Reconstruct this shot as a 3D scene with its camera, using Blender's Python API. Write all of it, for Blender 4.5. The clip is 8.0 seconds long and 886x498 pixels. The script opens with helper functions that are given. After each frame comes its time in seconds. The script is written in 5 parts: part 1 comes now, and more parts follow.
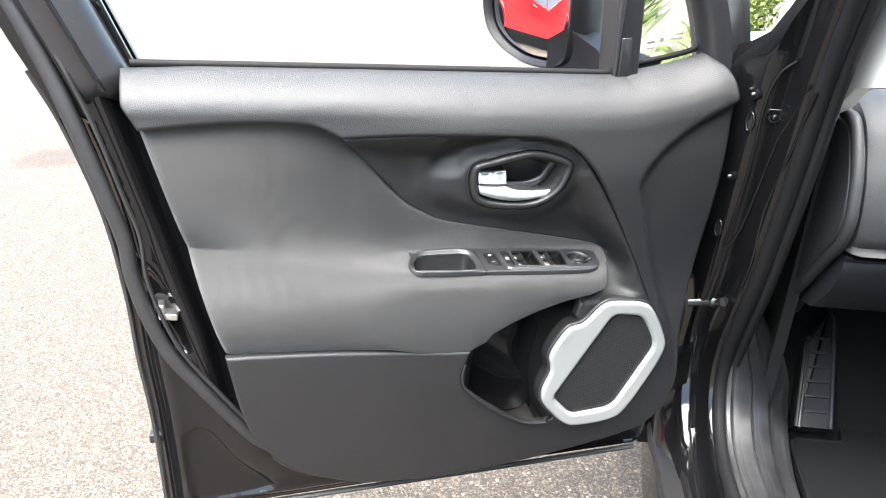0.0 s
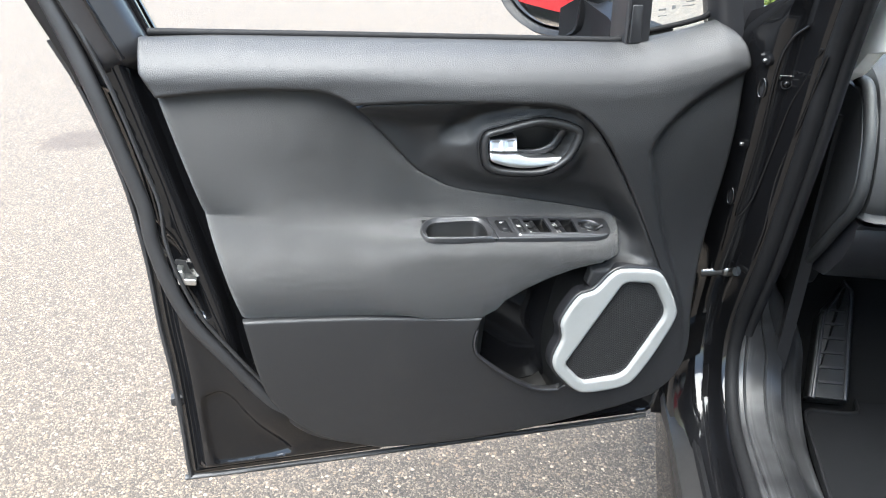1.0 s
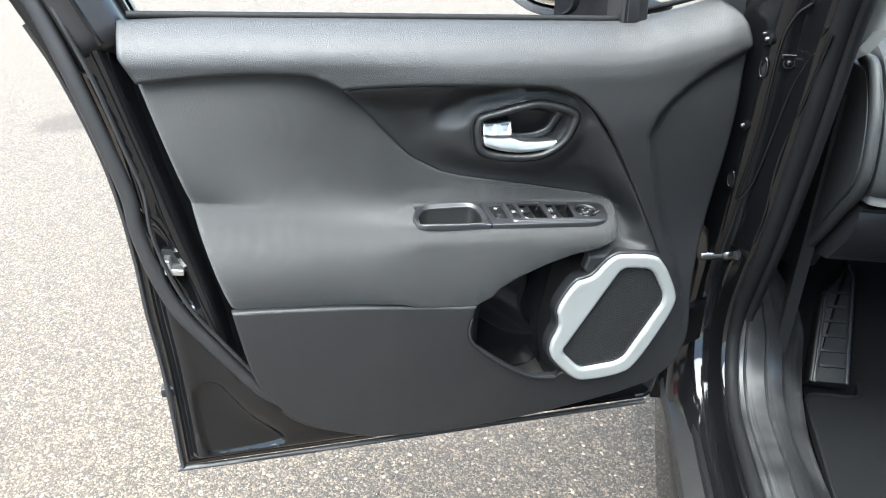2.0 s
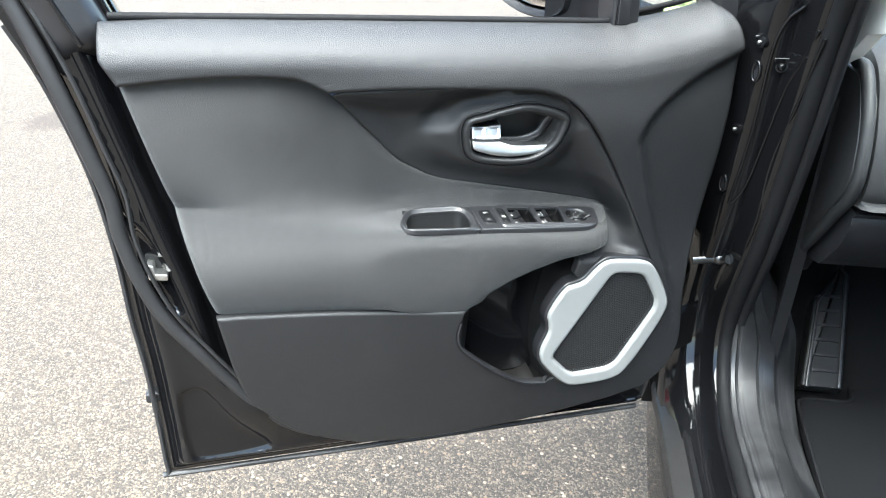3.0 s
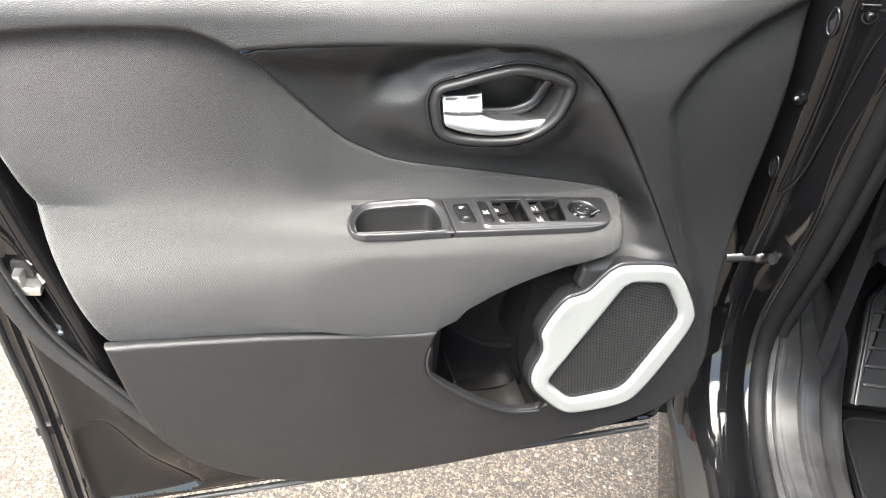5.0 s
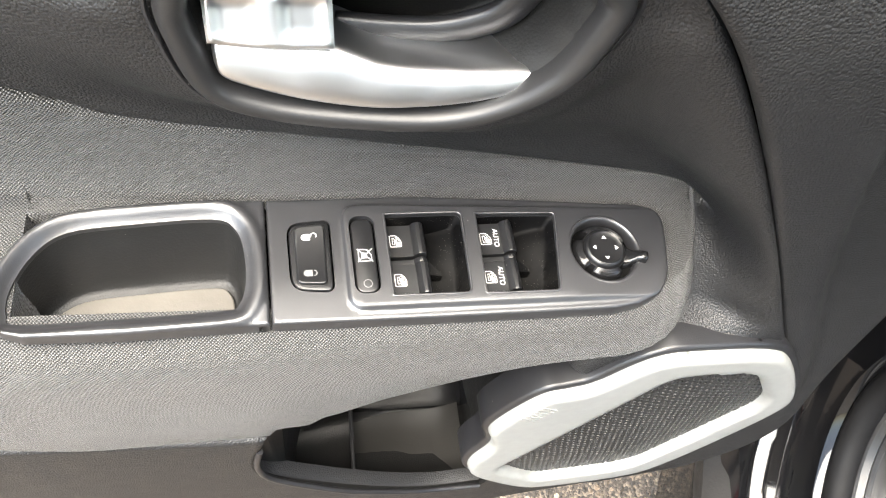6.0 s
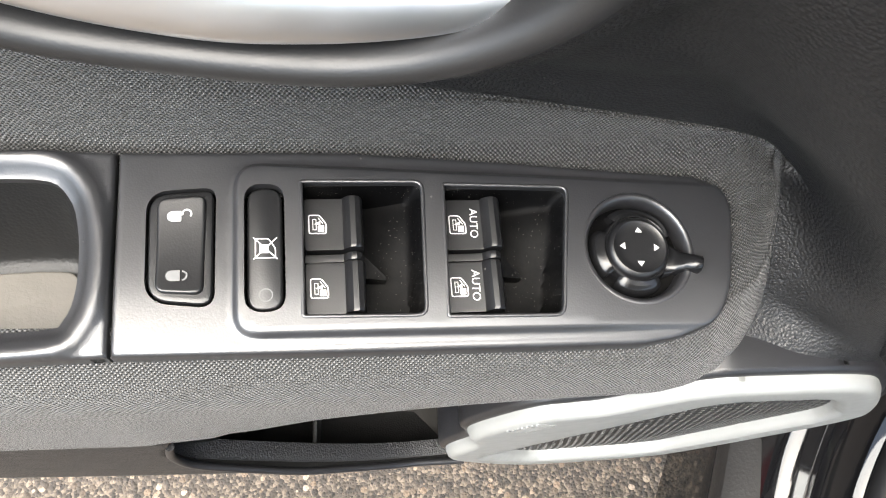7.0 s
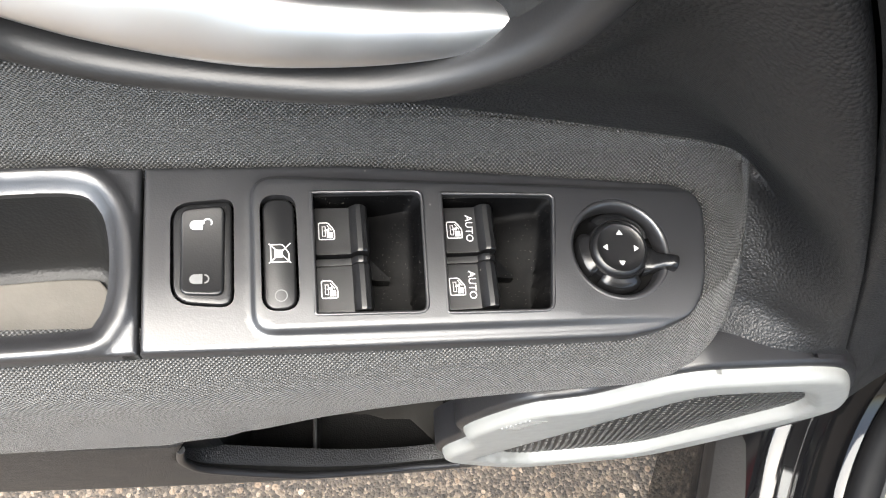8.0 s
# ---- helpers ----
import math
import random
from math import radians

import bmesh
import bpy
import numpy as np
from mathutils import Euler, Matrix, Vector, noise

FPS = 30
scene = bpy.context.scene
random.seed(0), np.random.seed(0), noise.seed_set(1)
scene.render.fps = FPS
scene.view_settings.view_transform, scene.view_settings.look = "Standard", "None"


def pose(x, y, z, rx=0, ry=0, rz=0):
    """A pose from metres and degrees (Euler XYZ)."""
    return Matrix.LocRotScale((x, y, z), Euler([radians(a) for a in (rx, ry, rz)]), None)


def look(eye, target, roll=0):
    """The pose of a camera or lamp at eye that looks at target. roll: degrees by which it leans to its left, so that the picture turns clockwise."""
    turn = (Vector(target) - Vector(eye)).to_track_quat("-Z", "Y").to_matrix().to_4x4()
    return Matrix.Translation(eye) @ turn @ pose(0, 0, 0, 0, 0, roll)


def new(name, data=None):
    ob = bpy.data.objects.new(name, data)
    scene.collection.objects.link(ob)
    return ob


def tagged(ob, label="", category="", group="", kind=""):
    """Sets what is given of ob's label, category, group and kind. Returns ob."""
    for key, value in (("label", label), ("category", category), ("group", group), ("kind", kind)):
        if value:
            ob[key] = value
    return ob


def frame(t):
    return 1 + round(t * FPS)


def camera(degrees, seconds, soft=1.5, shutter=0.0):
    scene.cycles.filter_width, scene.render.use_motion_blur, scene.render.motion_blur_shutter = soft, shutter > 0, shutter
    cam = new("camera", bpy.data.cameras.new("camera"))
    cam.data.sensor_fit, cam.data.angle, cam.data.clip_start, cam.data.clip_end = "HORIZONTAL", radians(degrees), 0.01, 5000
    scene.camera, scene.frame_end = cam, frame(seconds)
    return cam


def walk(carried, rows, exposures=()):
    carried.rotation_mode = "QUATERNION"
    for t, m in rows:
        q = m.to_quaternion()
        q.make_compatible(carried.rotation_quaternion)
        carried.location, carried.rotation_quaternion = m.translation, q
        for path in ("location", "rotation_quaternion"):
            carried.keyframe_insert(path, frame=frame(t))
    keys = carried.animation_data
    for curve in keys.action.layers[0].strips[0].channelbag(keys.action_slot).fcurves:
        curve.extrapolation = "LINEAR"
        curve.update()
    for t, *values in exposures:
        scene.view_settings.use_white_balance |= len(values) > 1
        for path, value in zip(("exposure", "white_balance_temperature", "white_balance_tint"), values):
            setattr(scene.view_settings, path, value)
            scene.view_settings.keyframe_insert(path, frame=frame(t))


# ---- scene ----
cam = camera(59.5, 8.0, soft=1.1)
PATH = [
    (0, (-0.3353, -0.9717, 1.2986), (-0.1874, -0.4417, 1.0592), 1.75),
    (0.5, (-0.3386, -1.0079, 1.2862), (-0.2021, -0.4777, 1.0407), 1.05),
    (1, (-0.3255, -1.0026, 1.2823), (-0.1960, -0.4730, 1.0318), 0.98),
    (2.5, (-0.3027, -0.9637, 1.2840), (-0.1745, -0.4431, 1.0147), 0.43),
    (3, (-0.2938, -0.9593, 1.2871), (-0.1630, -0.4388, 1.0189), 0.80),
    (3.5, (-0.2918, -0.9539, 1.2863), (-0.1605, -0.4328, 1.0194), 0.63),
    (4, (-0.2930, -0.9469, 1.2880), (-0.1603, -0.4261, 1.0212), 0.55),
    (4.2, (-0.2829, -0.9429, 1.2812), (-0.1535, -0.4204, 1.0161), 0.43),
    (5.3, (-0.1067, -0.5106, 1.2173), (0.0092, -0.0448, 0.8574), 2.26),
    (5.5, (-0.0487, -0.3697, 1.1987), (0.0612, 0.0651, 0.8001), 3.34),
    (6, (0.0338, -0.1827, 1.1117), (0.1117, 0.1681, 0.6312), 6.88),
    (6.5, (0.0741, -0.1003, 1.0489), (0.1305, 0.1929, 0.5285), 8.43),
    (7, (0.0788, -0.0772, 1.0337), (0.1263, 0.1855, 0.4964), 8.37),
    (7.5, (0.0721, -0.0835, 1.0439), (0.1222, 0.1806, 0.5075), 8.07),
    (8, (0.0729, -0.0920, 1.0511), (0.1308, 0.1839, 0.5214), 8.90),
]
walk(cam, [(t, look(eye, target, roll)) for t, eye, target, roll in PATH], [(0, 3.6, 6700, 8), (0.4, 3.45, 6700, 8), (1.0, 3.27, 6350, 5), (2.5, 3.36, 6250, 2), (4.2, 3.52, 6250, 2), (5.3, 3.95, 7300, 8), (5.6, 3.95, 7300, 8), (6.3, 3.35, 7150, 8), (7.0, 3.05, 6950, 8), (8, 3.05, 6900, 8)])
# ---- light: bright overcast day ----
world = bpy.data.worlds.new("sky")
scene.world = world
world.use_nodes = True
_wn, _wl = world.node_tree.nodes, world.node_tree.links
_sky = _wn.new("ShaderNodeTexSky")
_sky.sky_type, _sky.sun_disc = "NISHITA", False
_sky.sun_elevation, _sky.sun_rotation = radians(70), radians(217)
_sky.air_density, _sky.dust_density, _sky.ozone_density = 1.1, 2.5, 1.5
_wl.new(_sky.outputs[0], _wn["Background"].inputs[0])
_wn["Background"].inputs[1].default_value = 0.10
sun_data = bpy.data.lights.new("sun", "SUN")
sun_data.energy, sun_data.angle, sun_data.color = 3.4, radians(75), (1.0, 0.995, 0.985)
sun = new("sun", sun_data)
sun.matrix_world = look((0, 0, 12), (2.6, 3.4, 0))
from mathutils import geometry

# ---- tools ----
def ss(a, b, x):
    t = np.clip((np.asarray(x, float) - a) / (b - a), 0, 1)
    return t * t * (3 - 2 * t)


def curve_at(pairs, x):
    p = np.array(pairs, float)
    return np.interp(x, p[:, 0], p[:, 1])


def spline(points, per=6, closed=False):
    """A smooth line through points (Catmull-Rom)."""
    p = np.array(points, float)
    if closed:
        p = np.vstack([p[-1], p, p[0], p[1]])
    else:
        p = np.vstack([2 * p[0] - p[1], p, 2 * p[-1] - p[-2]])
    out = []
    for a, b, c, d in zip(p, p[1:], p[2:], p[3:]):
        for t in np.arange(per) / per:
            out.append(0.5 * (2 * b + (c - a) * t + (2 * a - 5 * b + 4 * c - d) * t * t + (3 * b - a - 3 * c + d) * t ** 3))
    if not closed:
        out.append(p[-2])
    return np.array(out)


def rounded(points, r, n=5):
    """A closed polygon with its corners rounded by r (a number, or one for each corner)."""
    p = np.array(points, float)
    rs = np.full(len(p), r, float) if np.isscalar(r) else np.array(r, float)
    out = []
    for i, b in enumerate(p):
        a, c = p[i - 1], p[(i + 1) % len(p)]
        u, v = (a - b) / np.linalg.norm(a - b), (c - b) / np.linalg.norm(c - b)
        k = min(rs[i], 0.45 * np.linalg.norm(a - b), 0.45 * np.linalg.norm(c - b))
        for t in np.linspace(0, 1, n):
            out.append((1 - t) ** 2 * (b + k * u) + 2 * t * (1 - t) * b + t * t * (b + k * v))
    return np.array(out)


def circle(cx, cy, r, n=32, a0=0.0, a1=360.0):
    a = np.radians(np.linspace(a0, a1, n, endpoint=abs(a1 - a0) < 359.9))
    return np.stack([cx + r * np.cos(a), cy + r * np.sin(a)], -1)


def ccw(o):
    x, y = o[:, 0], o[:, 1]
    return o if (x * np.roll(y, -1) - np.roll(x, -1) * y).sum() > 0 else o[::-1]


def inset(outline, d):
    """A closed line, anticlockwise, moved inwards by d."""
    o = ccw(np.array(outline, float))
    e = np.roll(o, -1, 0) - o
    e /= np.maximum(np.linalg.norm(e, axis=1), 1e-9)[:, None]
    n = np.stack([-e[:, 1], e[:, 0]], -1)
    m = n + np.roll(n, 1, 0)
    m /= np.maximum((m * m).sum(1), 0.6)[:, None] / 2
    return o + m * d


def even(outline, most):
    """The same closed line with no stretch longer than most."""
    out = []
    for a, b in zip(outline, np.roll(outline, -1, 0)):
        n = max(1, math.ceil(np.linalg.norm(b - a) / most))
        out += [a + (b - a) * k / n for k in range(n)]
    return np.array(out)


def gap_to(p, line, closed=True):
    """Distance of points p to a line."""
    a = np.array(line, float)
    b = np.roll(a, -1, 0) if closed else a[1:]
    a = a if closed else a[:-1]
    best = np.full(len(p), 1e9)
    for s, e in zip(a, b):
        d = e - s
        t = np.clip(((p - s) @ d) / max(d @ d, 1e-12), 0, 1)
        best = np.minimum(best, np.hypot(*(p - s - t[:, None] * d).T))
    return best


def inside(p, outline):
    a = np.array(outline, float)
    b = np.roll(a, -1, 0)
    r = np.zeros(len(p), bool)
    for (x0, y0), (x1, y1) in zip(a, b):
        if y0 != y1:
            c = (y0 > p[:, 1]) != (y1 > p[:, 1])
            r ^= c & (p[:, 0] < (x1 - x0) * (p[:, 1] - y0) / (y1 - y0) + x0)
    return r


def door_frame(a, b, h):
    """Along the door, up, and towards the seat."""
    return np.stack([a, -np.asarray(h, float), b], -1)


PO = np.array([0.0022, -0.0049, 0.8207])
PX = np.array([1, 0.0463, -0.0817])
PX /= np.linalg.norm(PX)
PY = np.array([-0.0425, 1, 0.1424])
PY /= np.linalg.norm(PY)
PN = np.cross(PX, PY)


def plate_frame(a, b, h):
    """On the switch panel: along, across, and out of it."""
    a, b, h = np.broadcast_arrays(a, b, np.asarray(h, float))
    return PO + a[..., None] * PX + b[..., None] * PY + h[..., None] * PN


CF = np.array([math.cos(radians(68)), math.sin(radians(68)), 0])
CR = np.array([CF[1], -CF[0], 0])


def car_frame(u, v, z):
    """Ahead of the car, to its right, and up."""
    u, v, z = np.broadcast_arrays(np.asarray(u, float), np.asarray(v, float), np.asarray(z, float))
    return u[..., None] * CF + v[..., None] * CR + z[..., None] * np.array([0, 0, 1.0])


def root(name, at, label, category, group="", kind=""):
    ob = new(name)
    ob.location, ob.empty_display_size = at, 0.1
    return tagged(ob, label, category, group, kind)


def solid(name, verts, faces, material, parent=None, label="", smooth=40, uv=None):
    """One mesh object, under a thing or a part where a parent is given; its points are in world metres."""
    me = bpy.data.meshes.new(name)
    me.from_pydata([tuple(map(float, v)) for v in verts], [], [tuple(map(int, f)) for f in faces])
    me.validate()
    if uv is not None:
        layer = me.uv_layers.new(name="cloth")
        idx = np.zeros(len(me.loops), int)
        me.loops.foreach_get("vertex_index", idx)
        layer.data.foreach_set("uv", np.asarray(uv, float)[idx].ravel())
    me.materials.append(material)
    if smooth:
        me.shade_smooth()
        me.set_sharp_from_angle(angle=radians(smooth))
    ob = new(name, me)
    if parent is not None:
        ob.parent = parent
        if parent.type == "EMPTY":
            ob.matrix_parent_inverse = Matrix.Translation(-parent.location)
    return tagged(ob, label)


def part(name, bm, material, parent, label="", smooth=40):
    verts = [v.co[:] for v in bm.verts]
    bm.verts.index_update()
    faces = [[v.index for v in f.verts] for f in bm.faces]
    bm.free()
    return solid(name, verts, faces, material, parent, label, smooth)


def rings(loops, caps=(True, True), closed=True):
    """Points and faces of a skin over loops that all have the same number of points."""
    loops = [np.asarray(l, float) for l in loops]
    n = len(loops[0])
    faces = []
    for k in range(len(loops) - 1):
        for i in range(n if closed else n - 1):
            j = (i + 1) % n
            faces.append((k * n + i, k * n + j, (k + 1) * n + j, (k + 1) * n + i))
    if caps[0]:
        faces.append(tuple(range(n))[::-1])
    if caps[1]:
        faces.append(tuple(range((len(loops) - 1) * n, len(loops) * n)))
    return np.vstack(loops), faces


def loft(name, loops, material, parent, label="", caps=(True, True), smooth=40, closed=True):
    v, f = rings(loops, caps, closed)
    return solid(name, v, f, material, parent, label, smooth)


def block(name, outline, lo, hi, bevel, material, parent, frame_of=door_frame, label="", smooth=35, steps=4):
    """A plate of that outline from height lo to hi, its upper edge rounded by bevel."""
    o = ccw(np.array(outline, float))
    loops = [frame_of(o[:, 0], o[:, 1], np.full(len(o), lo))]
    for t in np.linspace(0, 90, steps):
        q = inset(o, bevel * (1 - math.cos(radians(t))))
        loops.append(frame_of(q[:, 0], q[:, 1], np.full(len(o), hi - bevel + bevel * math.sin(radians(t)))))
    return loft(name, loops, material, parent, label, smooth=smooth)


def band(name, outline, width, lo, hi, bevel, material, parent, frame_of=door_frame, label="", lean=0.0):
    """A closed frame along an outline, width inwards, rounded on both upper edges."""
    o = ccw(np.array(outline, float))
    loops = []
    for d, h in [(0, lo), (0, hi - bevel - lean), (bevel * 0.3, hi - bevel * 0.3 - lean), (bevel, hi - lean), (width - bevel, hi), (width - bevel * 0.3, hi - bevel * 0.3), (width, hi - bevel), (width, lo)]:
        q = inset(o, d)
        loops.append(frame_of(q[:, 0], q[:, 1], np.full(len(o), h)))
    return loft(name, loops, material, parent, label, caps=(False, False))


def tube(name, path, radius, material, parent, label="", n=10, flat=1.0, caps=True):
    """A round or flattened cord along a path; radius may change along it."""
    p = np.array(path, float)
    rr = np.full(len(p), radius, float) if np.isscalar(radius) else np.asarray(radius, float)
    tan = np.gradient(p, axis=0)
    tan /= np.linalg.norm(tan, axis=1)[:, None]
    side = np.cross(tan[0], (0.3, 1.0, 0.2))
    loops = []
    for c, t, r in zip(p, tan, rr):
        side = side - (side @ t) * t
        side /= np.linalg.norm(side)
        up = np.cross(t, side)
        a = np.linspace(0, 2 * np.pi, n, endpoint=False)
        loops.append(c + r * (np.cos(a)[:, None] * side + flat * np.sin(a)[:, None] * up))
    return loft(name, loops, material, parent, label, caps=(caps, caps), smooth=60)


def sheet(name, outline, height, material, parent, frame_of=door_frame, step=0.008, roll=0.004, drop=0.012, holes=(), hole_drop=0.0, label="", smooth=50, creases=()):
    """A moulded skin of that outline: height(x, y) gives its relief, the rim is rolled over and goes down by drop."""
    o = even(ccw(np.array(outline, float)), 0.55 * step)
    hs = [even(ccw(np.array(h, float)), 0.55 * step) for h in holes]
    lines = [o] + hs
    pts, edges, first = [], [], []
    for l in lines:
        k = len(pts)
        first.append(k)
        pts += l.tolist()
        edges += [(k + i, k + (i + 1) % len(l)) for i in range(len(l))]
    (x0, y0), (x1, y1) = o.min(0), o.max(0)
    fill = []
    for c in creases:
        c = even(np.array(c, float), 0.6 * step)
        ok = inside(c, o) & (gap_to(c, o) > 0.2 * step)
        for h in hs:
            ok &= ~inside(c, h) & (gap_to(c, h) > 0.2 * step)
        fill += c[ok].tolist()
    if roll > 0:
        for d in (0.25 * roll, 0.6 * roll, roll, 1.5 * roll):
            q = inset(o, d)
            ok = inside(q, o) & (gap_to(q, o) > 0.8 * d)
            for h in hs:
                ok &= ~inside(q, h)
            fill += q[ok].tolist()
    if fill:
        f = np.array(fill)
        keep = []
        for i, q in enumerate(f):
            if not keep or np.min(np.abs(f[keep] - q).sum(1)) > 0.25 * step:
                keep.append(i)
        fill = f[keep].tolist()
    gy = np.arange(y0, y1, step * 0.866)
    grid = np.array([(x + (0.5 * step if j % 2 else 0), y) for j, y in enumerate(gy) for x in np.arange(x0, x1, step)])
    ok = inside(grid, o)
    grid = grid[ok]
    ok = gap_to(grid, o) > max(2.0 * roll, 0.4 * step)
    for h in hs:
        ok &= ~inside(grid, h)
    grid = grid[ok]
    for c in creases:
        grid = grid[gap_to(grid, c) > 0.45 * step]
    for h in hs:
        grid = grid[gap_to(grid, h) > 0.4 * step]
    allp = pts + fill + grid.tolist()
    v2, _, tri, *_ = geometry.delaunay_2d_cdt([Vector(p) for p in allp], edges, [], 0, 1e-7)
    v2 = np.array([tuple(v) for v in v2])
    tri = np.array([t[:] for t in tri])
    c = v2[tri].mean(1)
    ok = inside(c, o)
    for h in hs:
        ok &= ~inside(c, h)
    tri = tri[ok]
    hh = height(v2[:, 0], v2[:, 1])
    if roll > 0:
        g = np.clip(1 - gap_to(v2, o) / roll, 0, 1)
        hh = hh - roll * (1 - np.sqrt(np.clip(1 - g * g, 0, 1)))
    verts = frame_of(v2[:, 0], v2[:, 1], hh)
    faces = [tuple(t) for t in tri]
    count = {}
    for t in faces:
        for a, b in zip(t, t[1:] + t[:1]):
            count[(a, b)] = 1
    rim = [(a, b) for a, b in count if (b, a) not in count]
    low, extra = {}, []
    near_hole = np.zeros(len(v2), bool)
    for h in hs:
        near_hole |= gap_to(v2, h) < 1e-5
    for a, b in rim:
        d = hole_drop if near_hole[a] and near_hole[b] else drop
        if d <= 0:
            continue
        for k in (a, b):
            if k not in low:
                low[k] = len(verts) + len(extra)
                extra.append(frame_of(v2[k, 0], v2[k, 1], hh[k] - d))
        faces.append((b, a, low[a], low[b]))
    if extra:
        verts = np.vstack([verts, np.array(extra)])
    return solid(name, verts, faces, material, parent, label, smooth)


def lettering(name, body, size, frame_of, a, b, h, turn, material, parent, label=""):
    """Flat printed letters with their middle at (a, b), turned by degrees on the surface."""
    fc = bpy.data.curves.new(name, "FONT")
    fc.body, fc.size, fc.align_x, fc.align_y = body, size, "CENTER", "CENTER"
    fo = bpy.data.objects.new(name, fc)
    me = bpy.data.meshes.new_from_object(fo)
    c, s = math.cos(radians(turn)), math.sin(radians(turn))
    v = [frame_of(np.array(a + c * p.co.x - s * p.co.y), np.array(b + s * p.co.x + c * p.co.y), np.array(h)) for p in me.vertices]
    f = [tuple(p.vertices) for p in me.polygons]
    bpy.data.objects.remove(fo)
    return solid(name, v, f, material, parent, label, 0)
# ---- materials ----
class Nodes:
    """Short hand for a node tree."""

    def __init__(self, name):
        self.m = bpy.data.materials.new(name)
        self.m.use_nodes = True
        self.t = self.m.node_tree
        self.bsdf = self.t.nodes["Principled BSDF"]

    def add(self, kind, _out=0, **inputs):
        n = self.t.nodes.new(kind)
        for k, v in inputs.items():
            key = int(k[1:]) if k[0] == "i" and k[1:].isdigit() else k.replace("_", " ")
            self.put(n.inputs[key], v)
        return n

    def put(self, socket, v):
        if isinstance(v, bpy.types.NodeSocket):
            self.t.links.new(v, socket)
        else:
            socket.default_value = v

    def math(self, op, a, b=0.0, c=0.0):
        n = self.add("ShaderNodeMath", i0=a, i1=b, i2=c)
        n.operation = op
        return n.outputs[0]

    def coord(self, which="Object"):
        return self.t.nodes.new("ShaderNodeTexCoord").outputs[which]

    def noise(self, scale, detail=4.0, rough=0.55, at=None):
        return self.add("ShaderNodeTexNoise", Vector=at or self.coord(), Scale=scale, Detail=detail, Roughness=rough).outputs[0]

    def cells(self, scale, feature="F1", out="Distance", at=None, rand=1.0):
        n = self.add("ShaderNodeTexVoronoi", Vector=at or self.coord(), Scale=scale, Randomness=rand)
        n.feature = feature
        return n.outputs[out]

    def ramp(self, fac, *stops):
        n = self.add("ShaderNodeValToRGB", Fac=fac)
        while len(n.color_ramp.elements) < len(stops):
            n.color_ramp.elements.new(0.5)
        for e, (p, c) in zip(n.color_ramp.elements, stops):
            e.position = p
            e.color = (*c, 1) if not np.isscalar(c) else (c, c, c, 1)
        return n.outputs[0]

    def mix(self, fac, a, b):
        n = self.t.nodes.new("ShaderNodeMix")
        n.data_type = "RGBA"
        self.put(n.inputs[0], fac)
        for s, v in ((n.inputs[6], a), (n.inputs[7], b)):
            self.put(s, v if isinstance(v, bpy.types.NodeSocket) else (*v, 1))
        return n.outputs[2]

    def bump(self, height, strength, distance, normal=None):
        n = self.add("ShaderNodeBump", Height=height, Strength=strength, Distance=distance)
        if normal is not None:
            self.put(n.inputs["Normal"], normal)
        return n.outputs[0]

    def done(self, color=None, rough=None, metal=0.0, normal=None, **more):
        b = self.bsdf.inputs
        if color is not None:
            self.put(b["Base Color"], color if isinstance(color, bpy.types.NodeSocket) else (*color, 1))
        if rough is not None:
            self.put(b["Roughness"], rough)
        self.put(b["Metallic"], metal)
        if normal is not None:
            self.put(b["Normal"], normal)
        for k, v in more.items():
            self.put(b[k.replace("_", " ")], v)
        return self.m


def moulded(name, color, rough, grain, depth, dust=0.35, gloss=0.5, speck=120):
    """Grained moulded plastic: leathery cells, soft wear, a little dust."""
    n = Nodes(name)
    cell = n.cells(grain)
    fine = n.noise(grain * 1.8, 3)
    wear = n.noise(7, 5, 0.6)
    scuff = n.noise(60, 6, 0.7)
    spots = n.math("LESS_THAN", n.cells(speck), 0.045 if speck < 200 else 0.10)
    pick = n.math("GREATER_THAN", n.noise(35, 2), 0.56 if speck < 200 else 0.42)
    light = tuple(min(1, c * 2.4) for c in color)
    col = n.mix(n.math("MULTIPLY", wear, 0.55), color, light)
    col = n.mix(n.math("MULTIPLY", n.math("MULTIPLY", spots, pick), dust), col, (0.32, 0.30, 0.27))
    film = n.ramp(n.noise(16, 7, 0.72), (0.52, 0.0), (0.80, 1.0))
    col = n.mix(n.math("MULTIPLY", film, 0.5 * dust), col, (0.035, 0.0335, 0.031))
    r = n.math("ADD", n.math("MULTIPLY", scuff, 0.20), rough - 0.10)
    h = n.math("ADD", n.math("MULTIPLY", cell, -0.22), n.math("MULTIPLY", fine, 0.08))
    return n.done(col, r, 0, n.bump(h, depth, 0.002), Specular_IOR_Level=gloss)


def plain(name, color, rough, metal=0.0, vary=0.25, scale=30, bump=0.0, **more):
    n = Nodes(name)
    v = n.noise(scale, 5, 0.6)
    lo = tuple(c * (1 - vary) for c in color)
    hi = tuple(min(1, c * (1 + vary)) for c in color)
    r = n.math("ADD", n.math("MULTIPLY", n.noise(scale * 2.3, 4), 0.5 * rough), 0.75 * rough)
    nm = n.bump(n.noise(scale * 14, 3), bump, 0.001) if bump else None
    return n.done(n.mix(v, lo, hi), r, metal, nm, **more)


